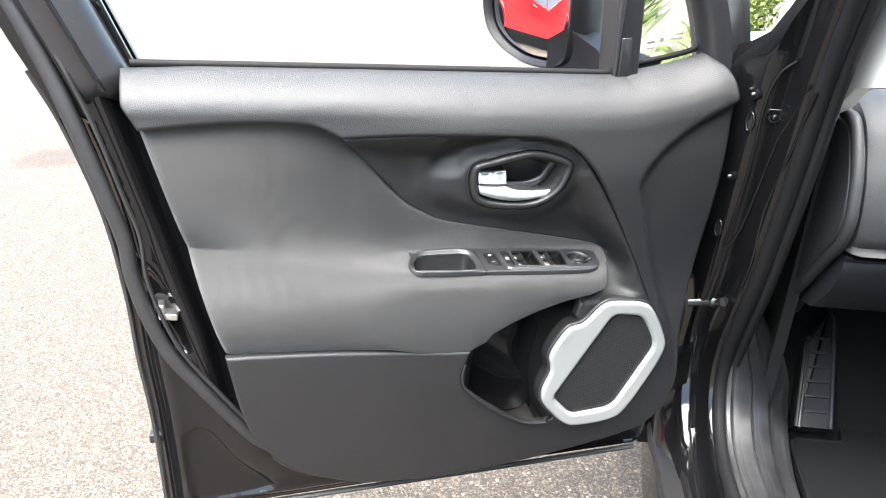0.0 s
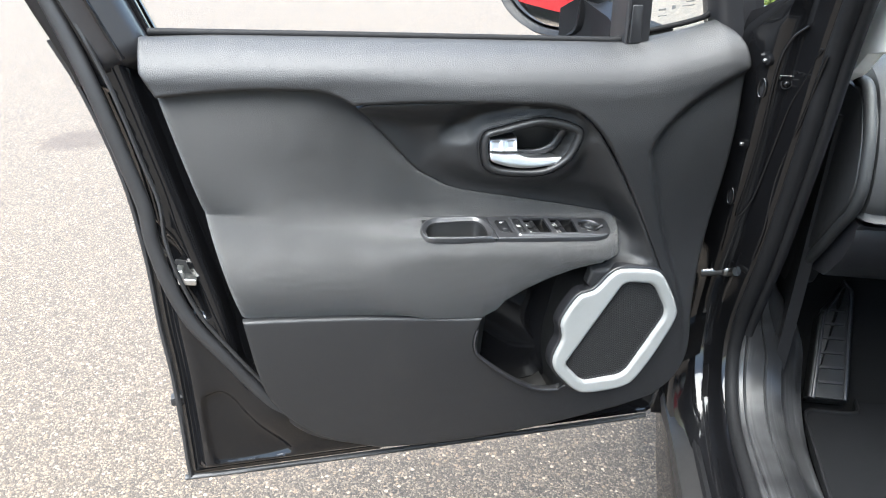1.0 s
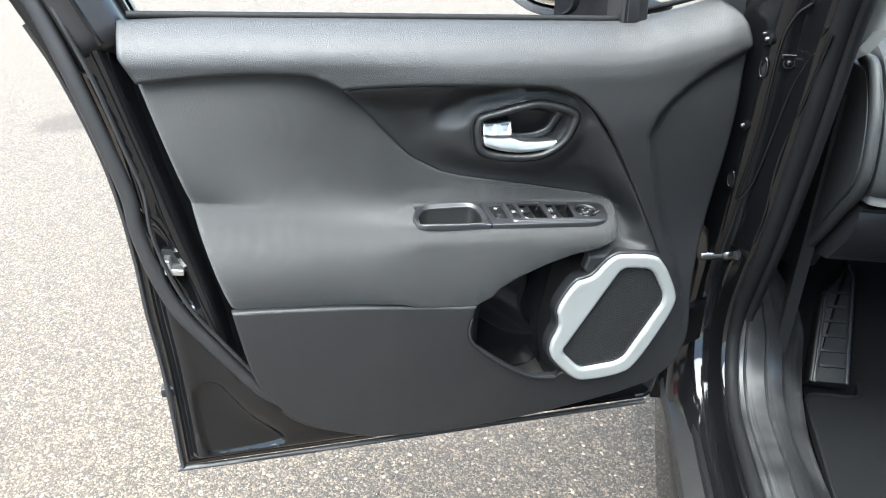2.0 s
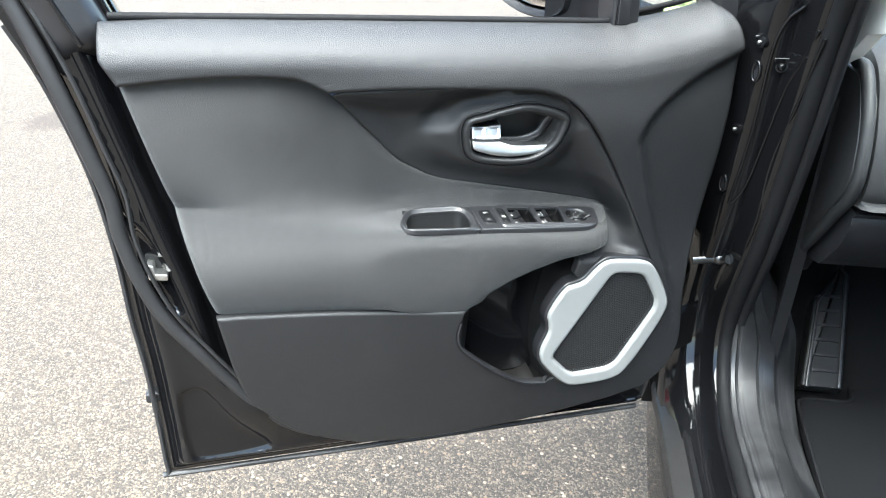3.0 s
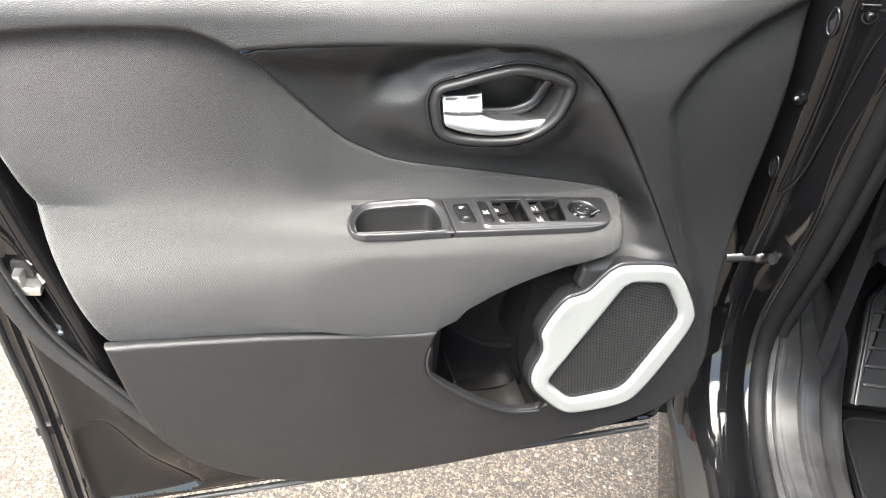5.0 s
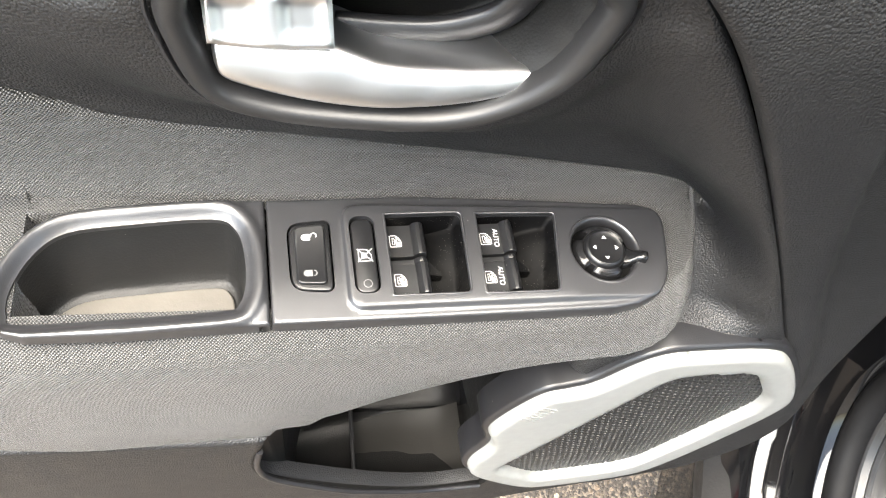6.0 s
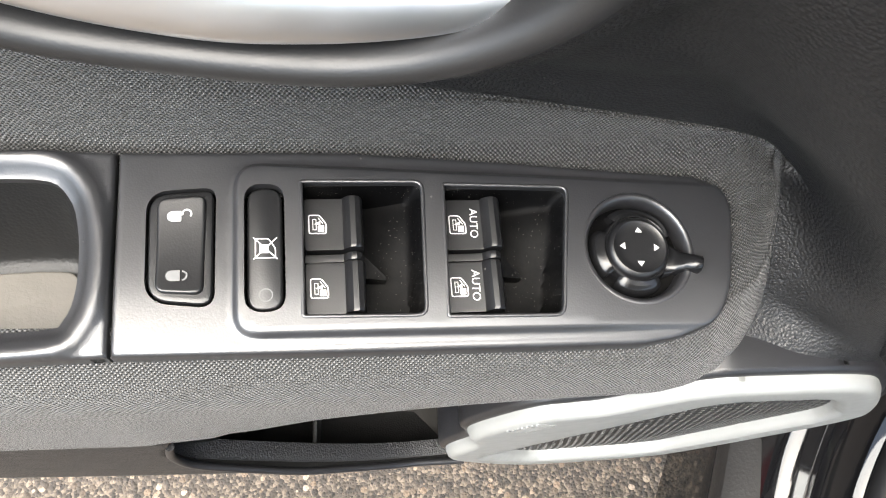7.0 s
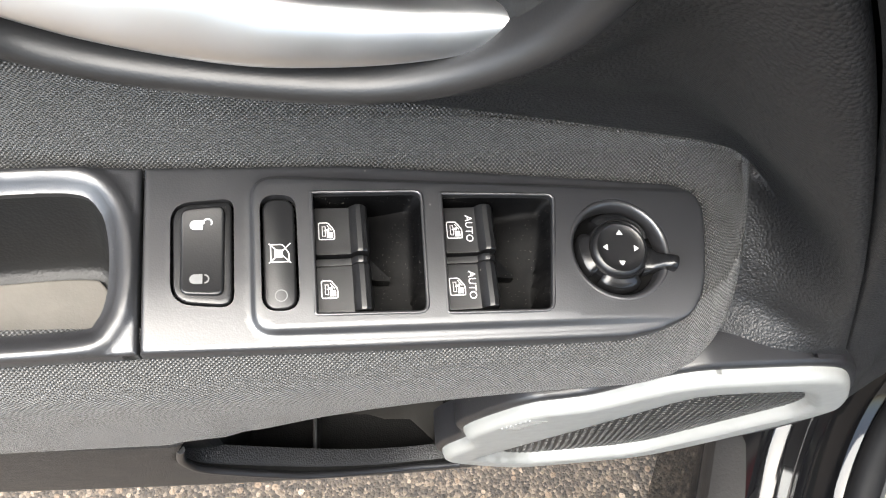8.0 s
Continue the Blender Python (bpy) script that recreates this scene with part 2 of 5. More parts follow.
GRAIN = moulded("grained_black_plastic", (0.005, 0.005, 0.0055), 0.52, 850, 0.85, 0.3, 0.52)
SATIN = moulded("satin_black_plastic", (0.010, 0.010, 0.011), 0.37, 1500, 0.05, 0.3, 0.9)
KEY = moulded("black_key_plastic", (0.0036, 0.0036, 0.004), 0.38, 1500, 0.05, 0.3, 0.5)
SMOOTH = moulded("smooth_dark_plastic", (0.008, 0.008, 0.009), 0.38, 1400, 0.08, 0.5, 0.5)
# Recess shade put into a near-black tone; the pale specks are dust
WELL_SHADE = moulded("shaded_dusty_plastic", (0.0008, 0.0008, 0.0009), 0.55, 1300, 0.08, 0.4, 0.05, 850)
CAVITY = moulded("dark_pocket_plastic", (0.005, 0.005, 0.005), 0.48, 900, 0.25, 0.4, 0.3)
GLOSS = plain("gloss_black_paint", (0.0045, 0.0045, 0.005), 0.07, 0, 0.3, 12, Specular_IOR_Level=0.36)
PIANO = plain("gloss_black_plastic", (0.006, 0.006, 0.0065), 0.24, 0, 0.2, 40, Specular_IOR_Level=0.4)
RUBBER = plain("black_rubber_seal", (0.006, 0.006, 0.0065), 0.62, 0, 0.3, 40, 0.12, Specular_IOR_Level=0.13)
# Lit copy of RUBBER: light on the door put into colour and gloss
SEAL_LIT = plain("lit_door_rubber", (0.013, 0.013, 0.0138), 0.5, 0, 0.3, 40, 0.12, Specular_IOR_Level=0.4)
SILVER = plain("silver_painted_plastic", (0.235, 0.24, 0.235), 0.42, 0.25, 0.04, 60, 0.03)
CHROME = plain("satin_chrome", (0.64, 0.645, 0.66), 0.34, 1.0, 0.02, 30)
DULL = plain("dull_steel", (0.20, 0.20, 0.20), 0.32, 1.0, 0.3, 90, 0.1)
STEEL = plain("zinc_steel", (0.72, 0.72, 0.70), 0.34, 1.0, 0.2, 90, 0.1)
WHITE = plain("white_print", (0.50, 0.50, 0.49), 0.5, 0, 0.05, 200)
GREYPRINT = plain("grey_print", (0.10, 0.10, 0.10), 0.5, 0, 0.05, 200)
CLAD = plain("grey_cladding_plastic", (0.011, 0.0105, 0.0105), 0.5, 0, 0.3, 25, 0.3, Specular_IOR_Level=0.35)


def scuffed_material():
    """Sill plastic rubbed in long streaks by shoes."""
    n = Nodes("scuffed_grey_plastic")
    across = n.add("ShaderNodeVectorMath", i0=n.coord(), i1=(0.9272, -0.3746, 0.0))
    across.operation = "DOT_PRODUCT"
    wave = n.math("ADD", across.outputs["Value"], n.math("MULTIPLY", n.noise(6, 3), 0.012))
    line_at = n.add("ShaderNodeCombineXYZ", i0=wave)
    streak = n.noise(260, 5, 0.65, line_at.outputs[0])
    patch = n.noise(9, 4, 0.6)
    rub = n.ramp(n.math("MULTIPLY", streak, patch), (0.22, 0.0), (0.42, 1.0))
    col = n.mix(rub, (0.009, 0.009, 0.0095), (0.052, 0.052, 0.053))
    return n.done(col, n.math("ADD", n.math("MULTIPLY", rub, 0.12), 0.36), 0, n.bump(n.noise(700, 3), 0.05, 0.001), Specular_IOR_Level=0.4)


SCUFFED = scuffed_material()
KICK = moulded("black_kick_plastic", (0.0055, 0.0055, 0.006), 0.55, 700, 0.3, 0.1, 0.16)
TRIMGREY = plain("light_grey_pillar_trim", (0.78, 0.78, 0.76), 0.6, 0, 0.04, 50, 0.2)
DASH = moulded("soft_dash_plastic", (0.010, 0.0105, 0.011), 0.55, 600, 0.4, 0.2, 0.25)


def cloth_material():
    """Fine woven cloth: staggered threads along the pad's own run."""
    n = Nodes("woven_black_cloth")
    sep = n.add("ShaderNodeSeparateXYZ", i0=n.coord("UV"))
    sway = n.math("MULTIPLY", n.math("SUBTRACT", n.noise(300, 1), 0.5), 0.0011)
    u, v = n.math("ADD", sep.outputs[0], sway), n.math("ADD", sep.outputs[1], n.math("MULTIPLY", n.math("SUBTRACT", n.noise(260, 1), 0.5), 0.0011))
    k = 2 * math.pi / 0.00155
    a = n.math("SINE", n.math("MULTIPLY", u, k))
    b = n.math("SINE", n.math("MULTIPLY", v, k))
    w = n.math("MULTIPLY", a, b)
    h = n.math("ADD", w, n.math("MULTIPLY", n.noise(900, 2), 0.6))
    wear = n.noise(9, 5, 0.6)
    thread = n.ramp(n.math("MULTIPLY", n.math("ADD", w, 1.0), 0.5), (0.32, 0.0), (0.72, 1.0))
    base = n.mix(thread, (0.0050, 0.0049, 0.0048), (0.0440, 0.0431, 0.0422))
    col = n.mix(n.math("MULTIPLY", wear, 0.15), base, (0.022, 0.0217, 0.0213))
    lint = n.math("MULTIPLY", n.math("LESS_THAN", n.cells(70), 0.03), n.math("GREATER_THAN", n.noise(30, 2), 0.58))
    col = n.mix(n.math("MULTIPLY", lint, 0.8), col, (0.4, 0.39, 0.36))
    return n.done(col, 0.43, 0, n.bump(h, 0.6, 0.0005), Specular_IOR_Level=n.math("ADD", n.math("MULTIPLY", thread, 0.35), 0.22), Sheen_Weight=0.14, Sheen_Roughness=0.5)


CLOTH = cloth_material()


def glass_material(name, tint=(0.93, 0.96, 0.94)):
    n = Nodes(name)
    return n.done(tint, 0.01, 0, None, Transmission_Weight=1.0, IOR=1.45)


SHELL = moulded("black_mirror_plastic", (0.004, 0.004, 0.0044), 0.45, 900, 0.15, 0.1, 0.2)
GLASS = glass_material("clear_glass")


def mirror_material():
    n = Nodes("mirror_glass")
    return n.done((0.92, 0.93, 0.93), 0.01, 1.0)


MIRROR = mirror_material()


def asphalt_material():
    """Worn asphalt: pale and tan stones in grey binder, a few dark stains."""
    n = Nodes("worn_asphalt")
    big = n.cells(92, "F1", "Color")
    dist = n.cells(92, "F1")
    fine = n.cells(250, "F1", "Color")
    fdist = n.cells(250, "F1")
    sep = n.add("ShaderNodeSeparateXYZ", i0=big).outputs
    stone = n.ramp(sep[0], (0.0, (0.0100, 0.0075, 0.0050)), (0.4, (0.0380, 0.0280, 0.0190)), (0.65, (0.0750, 0.0545, 0.0370)), (0.85, (0.1200, 0.0830, 0.0540)), (1.0, (0.2350, 0.1900, 0.1420)))
    fsep = n.add("ShaderNodeSeparateXYZ", i0=fine).outputs
    grit = n.ramp(fsep[1], (0.0, (0.0090, 0.0070, 0.0050)), (0.6, (0.0390, 0.0295, 0.0208)), (1.0, (0.1200, 0.0930, 0.0680)))
    shows = n.math("MULTIPLY", n.math("GREATER_THAN", sep[2], 0.30), n.math("LESS_THAN", dist, 0.42))
    col = n.mix(shows, grit, stone)
    wide = n.noise(1.3, 5, 0.6)
    col = n.mix(n.math("MULTIPLY", wide, 0.18), col, (0.0672, 0.0493, 0.0336))
    at = n.add("ShaderNodeVectorMath", i0=n.coord(), i1=(-1.31, 3.51, 0.0))
    at.operation = "SUBTRACT"
    ln = n.add("ShaderNodeVectorMath", i0=at.outputs[0])
    ln.operation = "LENGTH"
    blot = n.math("ADD", ln.outputs["Value"], n.math("MULTIPLY", n.noise(2.6, 4), 0.5))
    stain = n.ramp(blot, (0.34, 1.0), (0.50, 0.0))
    col = n.mix(n.math("MULTIPLY", stain, 0.75), col, (0.0229, 0.0143, 0.0090))
    h = n.math("ADD", n.math("MULTIPLY", n.math("SUBTRACT", 0.5, dist), shows), n.math("MULTIPLY", n.math("SUBTRACT", 0.5, fdist), 0.5))
    return n.done(col, 0.8, 0, n.bump(h, 0.7, 0.006))


ASPHALT = asphalt_material()
PANELGREY = moulded("dark_grey_plastic", (0.009, 0.0092, 0.0097), 0.5, 900, 0.2, 0.2, 0.35)
# ---- ground ----
def build_ground():
    bm = bmesh.new()
    bmesh.ops.create_grid(bm, x_segments=60, y_segments=60, size=150)
    for v in bm.verts:
        far = math.hypot(v.co.x, v.co.y)
        v.co.z = 0.0 if far < 12 else 0.25 * noise.noise(v.co * 0.03) * min(1, (far - 12) / 30)
    ob = part("ground", bm, ASPHALT, None, "worn grey asphalt with pale stones", 60)
    return tagged(ob, category="ground", kind="structure")


build_ground()
# ---- the open front door ----
car = root("car", tuple(car_frame(0.0, 0.9, 0.2)), "black car with its front door wide open", "car")
door = body = car

# lines of the inner trim, along the door and up, in metres
BELT = [(-0.462, 1.116), (-0.180, 1.105), (0.183, 1.090), (0.219, 1.092), (0.295, 1.104), (0.346, 1.117)]
SEAM_A = [(-0.45, 1.045), (-0.39, 1.049), (-0.325, 1.05), (-0.258, 1.046), (-0.231, 1.040), (-0.2035, 1.025), (-0.187, 1.006), (-0.1697, 0.986), (-0.1394, 0.9496), (-0.107, 0.9123), (-0.0736, 0.8905)]
SEAM_A2 = [(-0.0736, 0.8905), (-0.035, 0.8765), (0.0285, 0.8618), (0.1205, 0.8405), (0.166, 0.83), (0.1987, 0.8214), (0.2151, 0.8151), (0.2285, 0.8088)]
SEAM_DEPTH = [(-0.45, 0.006), (-0.39, 0.005), (-0.258, 0.012), (-0.2035, 0.0245), (-0.1697, 0.034), (-0.1394, 0.044), (-0.107, 0.054), (-0.0736, 0.060), (-0.035, 0.0635), (0.0285, 0.0665), (0.12, 0.070), (0.165, 0.0705), (0.197, 0.071), (0.2285, 0.071)]
SEAM_B = [(-0.2035, 1.025), (-0.132, 1.026), (-0.057, 1.024), (0.031, 1.019), (0.082, 1.014), (0.117, 1.002), (0.141, 0.983), (0.169, 0.949), (0.203, 0.894), (0.240, 0.826), (0.288, 0.7325)]
SEAM_C = [(-0.3739, 0.7192), (-0.2841, 0.7126), (-0.206, 0.7058), (-0.1229, 0.6961), (-0.0507, 0.6865), (-0.0139, 0.683)]
LEFT = [(-0.374, 0.718), (-0.358, 0.612), (-0.340, 0.556), (-0.299, 0.501), (-0.249, 0.463), (-0.177, 0.433)]
BOTTOM = [(-0.177, 0.433), (-0.0816, 0.4254), (0.0359, 0.4272), (0.1768, 0.4395), (0.2598, 0.4507), (0.3222, 0.4655)]
RIGHT = [(0.3222, 0.4655), (0.3599, 0.5032), (0.3748, 0.5626), (0.3678, 0.6558), (0.37, 0.796), (0.375, 0.899), (0.376, 1.004), (0.377, 1.06), (0.369, 1.098), (0.346, 1.117)]
FACET = [(0.385, 1.065), (0.357, 1.053), (0.301, 1.023), (0.255, 0.985), (0.232, 0.945), (0.237, 0.910), (0.279, 0.793), (0.325, 0.680), (0.346, 0.600), (0.354, 0.500), (0.356, 0.400)]
RING = [(0.2211, 0.7441), (0.2736, 0.7362), (0.2953, 0.7194), (0.3279, 0.6601), (0.3308, 0.6344), (0.3118, 0.586), (0.281, 0.5248), (0.2572, 0.5012), (0.1829, 0.4992), (0.1592, 0.5111), (0.1246, 0.5505), (0.1147, 0.5703), (0.1148, 0.592), (0.1257, 0.6196), (0.1238, 0.6364), (0.1189, 0.6542), (0.1298, 0.6799), (0.1457, 0.7036), (0.1606, 0.7065), (0.1744, 0.7105), (0.1943, 0.7352), (0.2072, 0.7431)]
MESH_EDGE = [(0.228, 0.7194), (0.2705, 0.7115), (0.2824, 0.6996), (0.3061, 0.6581), (0.307, 0.6403), (0.2553, 0.5387), (0.2414, 0.5288), (0.179, 0.5268), (0.1681, 0.5328), (0.1395, 0.5653), (0.1385, 0.5742), (0.2171, 0.7144)]
HANDLE = spline([(-0.0169, 0.9500), (-0.0160, 0.9625), (-0.0103, 0.9723), (0.0112, 0.9781), (0.0419, 0.9861), (0.0691, 0.9901), (0.0974, 0.9850), (0.1185, 0.9768), (0.1269, 0.9681), (0.1254, 0.9546), (0.1161, 0.9316), (0.0975, 0.9147), (0.0736, 0.9060), (0.0408, 0.9057), (0.0079, 0.9108), (-0.0105, 0.9222)], 5, True)
POCKET = [(-0.0139, 0.6831), (-0.0229, 0.6538), (-0.0249, 0.6322), (-0.0159, 0.6102), (0.0222, 0.5733), (0.0643, 0.5396), (0.096, 0.5216), (0.1308, 0.5154)]


def speaker_h(x, z):
    return -(0.003 + (0.735 - z) * 0.085 + (x - 0.12) * 0.03)


def arm_shift(x):
    """The armrest stands at a slight angle to the door."""
    return curve_at([(-0.42, 0.0), (-0.16, -0.0115), (0.0, -0.0049), (0.226, 0.0048)], x)


def wall_depth(x):
    return curve_at([(-0.46, 0.012), (-0.40, 0.016), (-0.30, 0.034), (-0.20, 0.062), (-0.12, 0.072), (-0.05, 0.071), (0.03, 0.067), (0.12, 0.069), (0.165, 0.069), (0.197, 0.069), (0.226, 0.068)], x) + arm_shift(x)


def trim_h(x, z):
    """Relief of the hard trim, towards the seat."""
    w = curve_at(BELT, x) - z
    rail = curve_at([(-0.02, -0.066), (0.0, -0.054), (0.008, -0.038), (0.018, -0.021), (0.032, -0.007), (0.048, 0.002), (0.066, 0.006), (0.09, 0.006), (0.14, 0.006)], w)
    rail = rail - 0.008 * ss(0.0, -0.25, x) * ss(0.03, 0.07, w)
    right = 0.009 - 0.026 * ss(1.0, 0.72, z)
    p = np.stack([x, z], -1)
    f = spline(FACET, 4)
    side = ss(0.0, 0.014, np.where(inside(p, np.vstack([f, [(0.60, 0.40), (0.60, 1.065)]])), gap_to(p, f, False), 0.0))
    right = right - 0.014 * side
    seam = curve_at(SEAM_C, x)
    low = 0.000 - 0.032 * np.clip((seam - z) / 0.25, 0, 1.2) ** 1.3 - 0.001 * ss(-0.15, 0.0, x)
    low = low + (speaker_h(x, z) - 0.006 - low) * ss(0.04, 0.20, x)
    body = np.where(x > 0.24, np.minimum(right, speaker_h(x, z) - 0.005), low)
    body = np.where(z > 0.76, right, body)
    k = ss(0.07, 0.15, w)
    return np.where(w < 0.15, rail * (1 - k) + right * k - 0.014 * side * (1 - k), body)


def panel_h(x, z):
    """Relief of the recessed panel behind the pull handle."""
    x, z = np.atleast_1d(x), np.atleast_1d(z)
    p = np.stack([x, z], -1)
    da = gap_to(p, np.array(SEAM_A[5:] + SEAM_A2[1:]), False)
    db = gap_to(p, np.array(SEAM_B), False)
    near = curve_at(SEAM_DEPTH, x)
    edge = curve_at([(0.74, 0.0135), (0.83, 0.008), (0.9, 0.006), (0.96, 0.006), (1.00, 0.007), (1.03, 0.004)], z)
    core = curve_at([(0.725, 0.012), (0.738, 0.010), (0.743, 0.011), (0.747, 0.022), (0.752, 0.033), (0.765, 0.042), (0.79, 0.049), (0.82, 0.058), (0.86, 0.056), (0.90, 0.044), (0.92, 0.040), (0.95, 0.033), (0.98, 0.028), (1.00, 0.024), (1.03, 0.012)], z)
    core = core + 0.016 * ss(-0.02, -0.10, x) * ss(0.9, 0.96, z)
    h = -(edge + (core - edge) * ss(0.0, 0.045, db))
    h = h - (near + h) * ss(0.05, 0.0, da) * ss(0.0, 0.03, db)
    g = gap_to(p, HANDLE)
    plane = -(0.0305 - 0.13 * (z - 0.91) - 0.085 * (x - 0.06))
    h = h + (plane - h) * ss(0.042, 0.006, g) * ss(0.0, 0.026, db) * ss(0.0, 0.05, da)
    above = ss(0.950, 0.982, z)
    h = h - np.where(inside(p, HANDLE), 0.0, 0.020 * above * ss(0.004, 0.026, g) * ss(0.070, 0.034, g) * ss(0.0, 0.010, db))
    return h - 0.0035 * ss(0.005, 0.0, g) - np.where(inside(p, HANDLE), 0.040 * ss(0.003, 0.009, g), 0)


def build_trim():
    outline = np.vstack([
        spline(SEAM_A[:6], 4)[:-1], spline(SEAM_B, 4),
        [(0.2914, 0.7134), (0.317, 0.661), (0.3179, 0.6383), (0.297, 0.5919), (0.2672, 0.5357), (0.2493, 0.5149), (0.181, 0.513), (0.1632, 0.5209), (0.1454, 0.5199)],
        spline(POCKET[::-1], 4)[:-1], spline(SEAM_C[::-1], 3)[:-1], spline(LEFT, 5)[:-1], spline(BOTTOM, 4)[:-1], spline(RIGHT, 4)[:-1],
        spline(BELT[::-1], 3)[:-1], [(-0.466, 1.112), (-0.466, 1.076)]])
    return sheet("upper_and_lower_trim", outline, trim_h, GRAIN, door, step=0.007, roll=0.004, drop=0.008, label="black grained hard plastic trim")


def build_handle_panel():
    outline = np.vstack([
        spline(SEAM_B, 4)[1:], [(0.280, 0.724), (0.230, 0.731), (0.205, 0.722), (0.180, 0.697), (0.160, 0.720), (0.172, 0.780)],
        spline(SEAM_A2[::-1], 3)[:-1] - [0.0, 0.004], spline(SEAM_A[5:], 4)[::-1][:-1]])
    return sheet("handle_panel", outline, panel_h, GRAIN, door, step=0.005, roll=0.0045, drop=0.012, label="recessed black grained panel behind the handle")


def pad_profile(x):
    """Section of the padded insert and armrest at x: depth from the seat's side and height. Under the switch panel and the pull cup it is cut out."""
    a = float(ss(-0.43, -0.13, x))
    top = float(curve_at(SEAM_A + SEAM_A2[1:], x))
    yw = float(wall_depth(x))
    yf = float(curve_at([(-0.46, -0.003), (-0.30, -0.010), (-0.12, -0.015), (0.0, -0.018), (0.14, -0.018), (0.176, -0.0180), (0.188, -0.0160), (0.197, -0.0110), (0.204, -0.0035), (0.210, 0.007), (0.215, 0.021), (0.219, 0.036), (0.2225, 0.050), (0.226, 0.063)], x)) + float(arm_shift(x)) + 0.009 * float(ss(-0.40, -0.15, x)) * float(ss(0.226, 0.19, x))
    low = float(curve_at(SEAM_C + [(0.010, 0.695), (0.020, 0.709), (0.051, 0.725), (0.092, 0.740), (0.135, 0.752), (0.164, 0.756), (0.182, 0.760), (0.200, 0.764), (0.226, 0.770)], x))
    level = lambda y: 0.8216 + -0.0881 * x + 0.1387 * y - 0.003 + (1 - a) * 0.020
    y_top = float(curve_at(SEAM_DEPTH, x))
    crest = min(level(yw) + 0.020 + 0.06 * (1 - a), top - 0.004)
    back = yw - 0.003 * a
    end = float(ss(0.160, 0.226, x))
    r = 0.014 + 0.030 * (1 - a)
    nose = max(level(yf) - 0.030 - 0.05 * (1 - a), low + 0.012 * (1 - end) + 0.004)
    deep = 0.050 if -0.1025 < x < 0.1855 else 0.0002
    b0, b1 = min(back - 0.001, 0.060 + float(arm_shift(x)) - 0.006 * float(ss(-0.01, 0.03, x)) - 0.02 * max(0.0, x - 0.1)), max(0.007 + float(arm_shift(x)), yf + r + 0.004)
    b0 = max(b0, b1 + 0.006)
    pts = [(y_top + 0.009, top + 0.0005), (y_top + 0.0005, top - 0.003), (y_top + (yw - y_top) * 0.45, 0.5 * (top - 0.002 + crest)), (yw - 0.0005, crest),
           (back, min(level(back) + 0.003, top - 0.006)), (b0 + 0.003, min(level(b0 + 0.003), top - 0.007)), (b0, min(level(b0), top - 0.007)), (b0 - 0.001, min(level(b0), top - 0.007) - deep), (b1 + 0.001, level(b1) - deep), (b1, level(b1)), (b1 - 0.003, level(b1 - 0.003)),
           (yf + 0.25 * r, level(yf) - 0.8 * r), (yf, nose), (yf + 0.004, 0.45 * nose + 0.55 * low)]
    if x > -0.012:
        k = float(ss(-0.012, 0.03, x))
        pts += [(yf + 0.020 - 0.006 * k, low + 0.001), (yf + 0.027 + 0.012 * k, low + 0.002 * k), (yf + 0.034 + 0.03 * k, low + 0.004 * k)]
    else:
        f = float(curve_at([(-0.374, 0.008), (-0.25, 0.010), (-0.121, 0.0135), (-0.048, 0.0165), (-0.010, 0.0175)], x))
        pts += [(yf + f - 0.001, low + 0.004), (yf + f + 0.004, low - 0.0005), (yf + f + 0.014, low - 0.001)]
    return pts


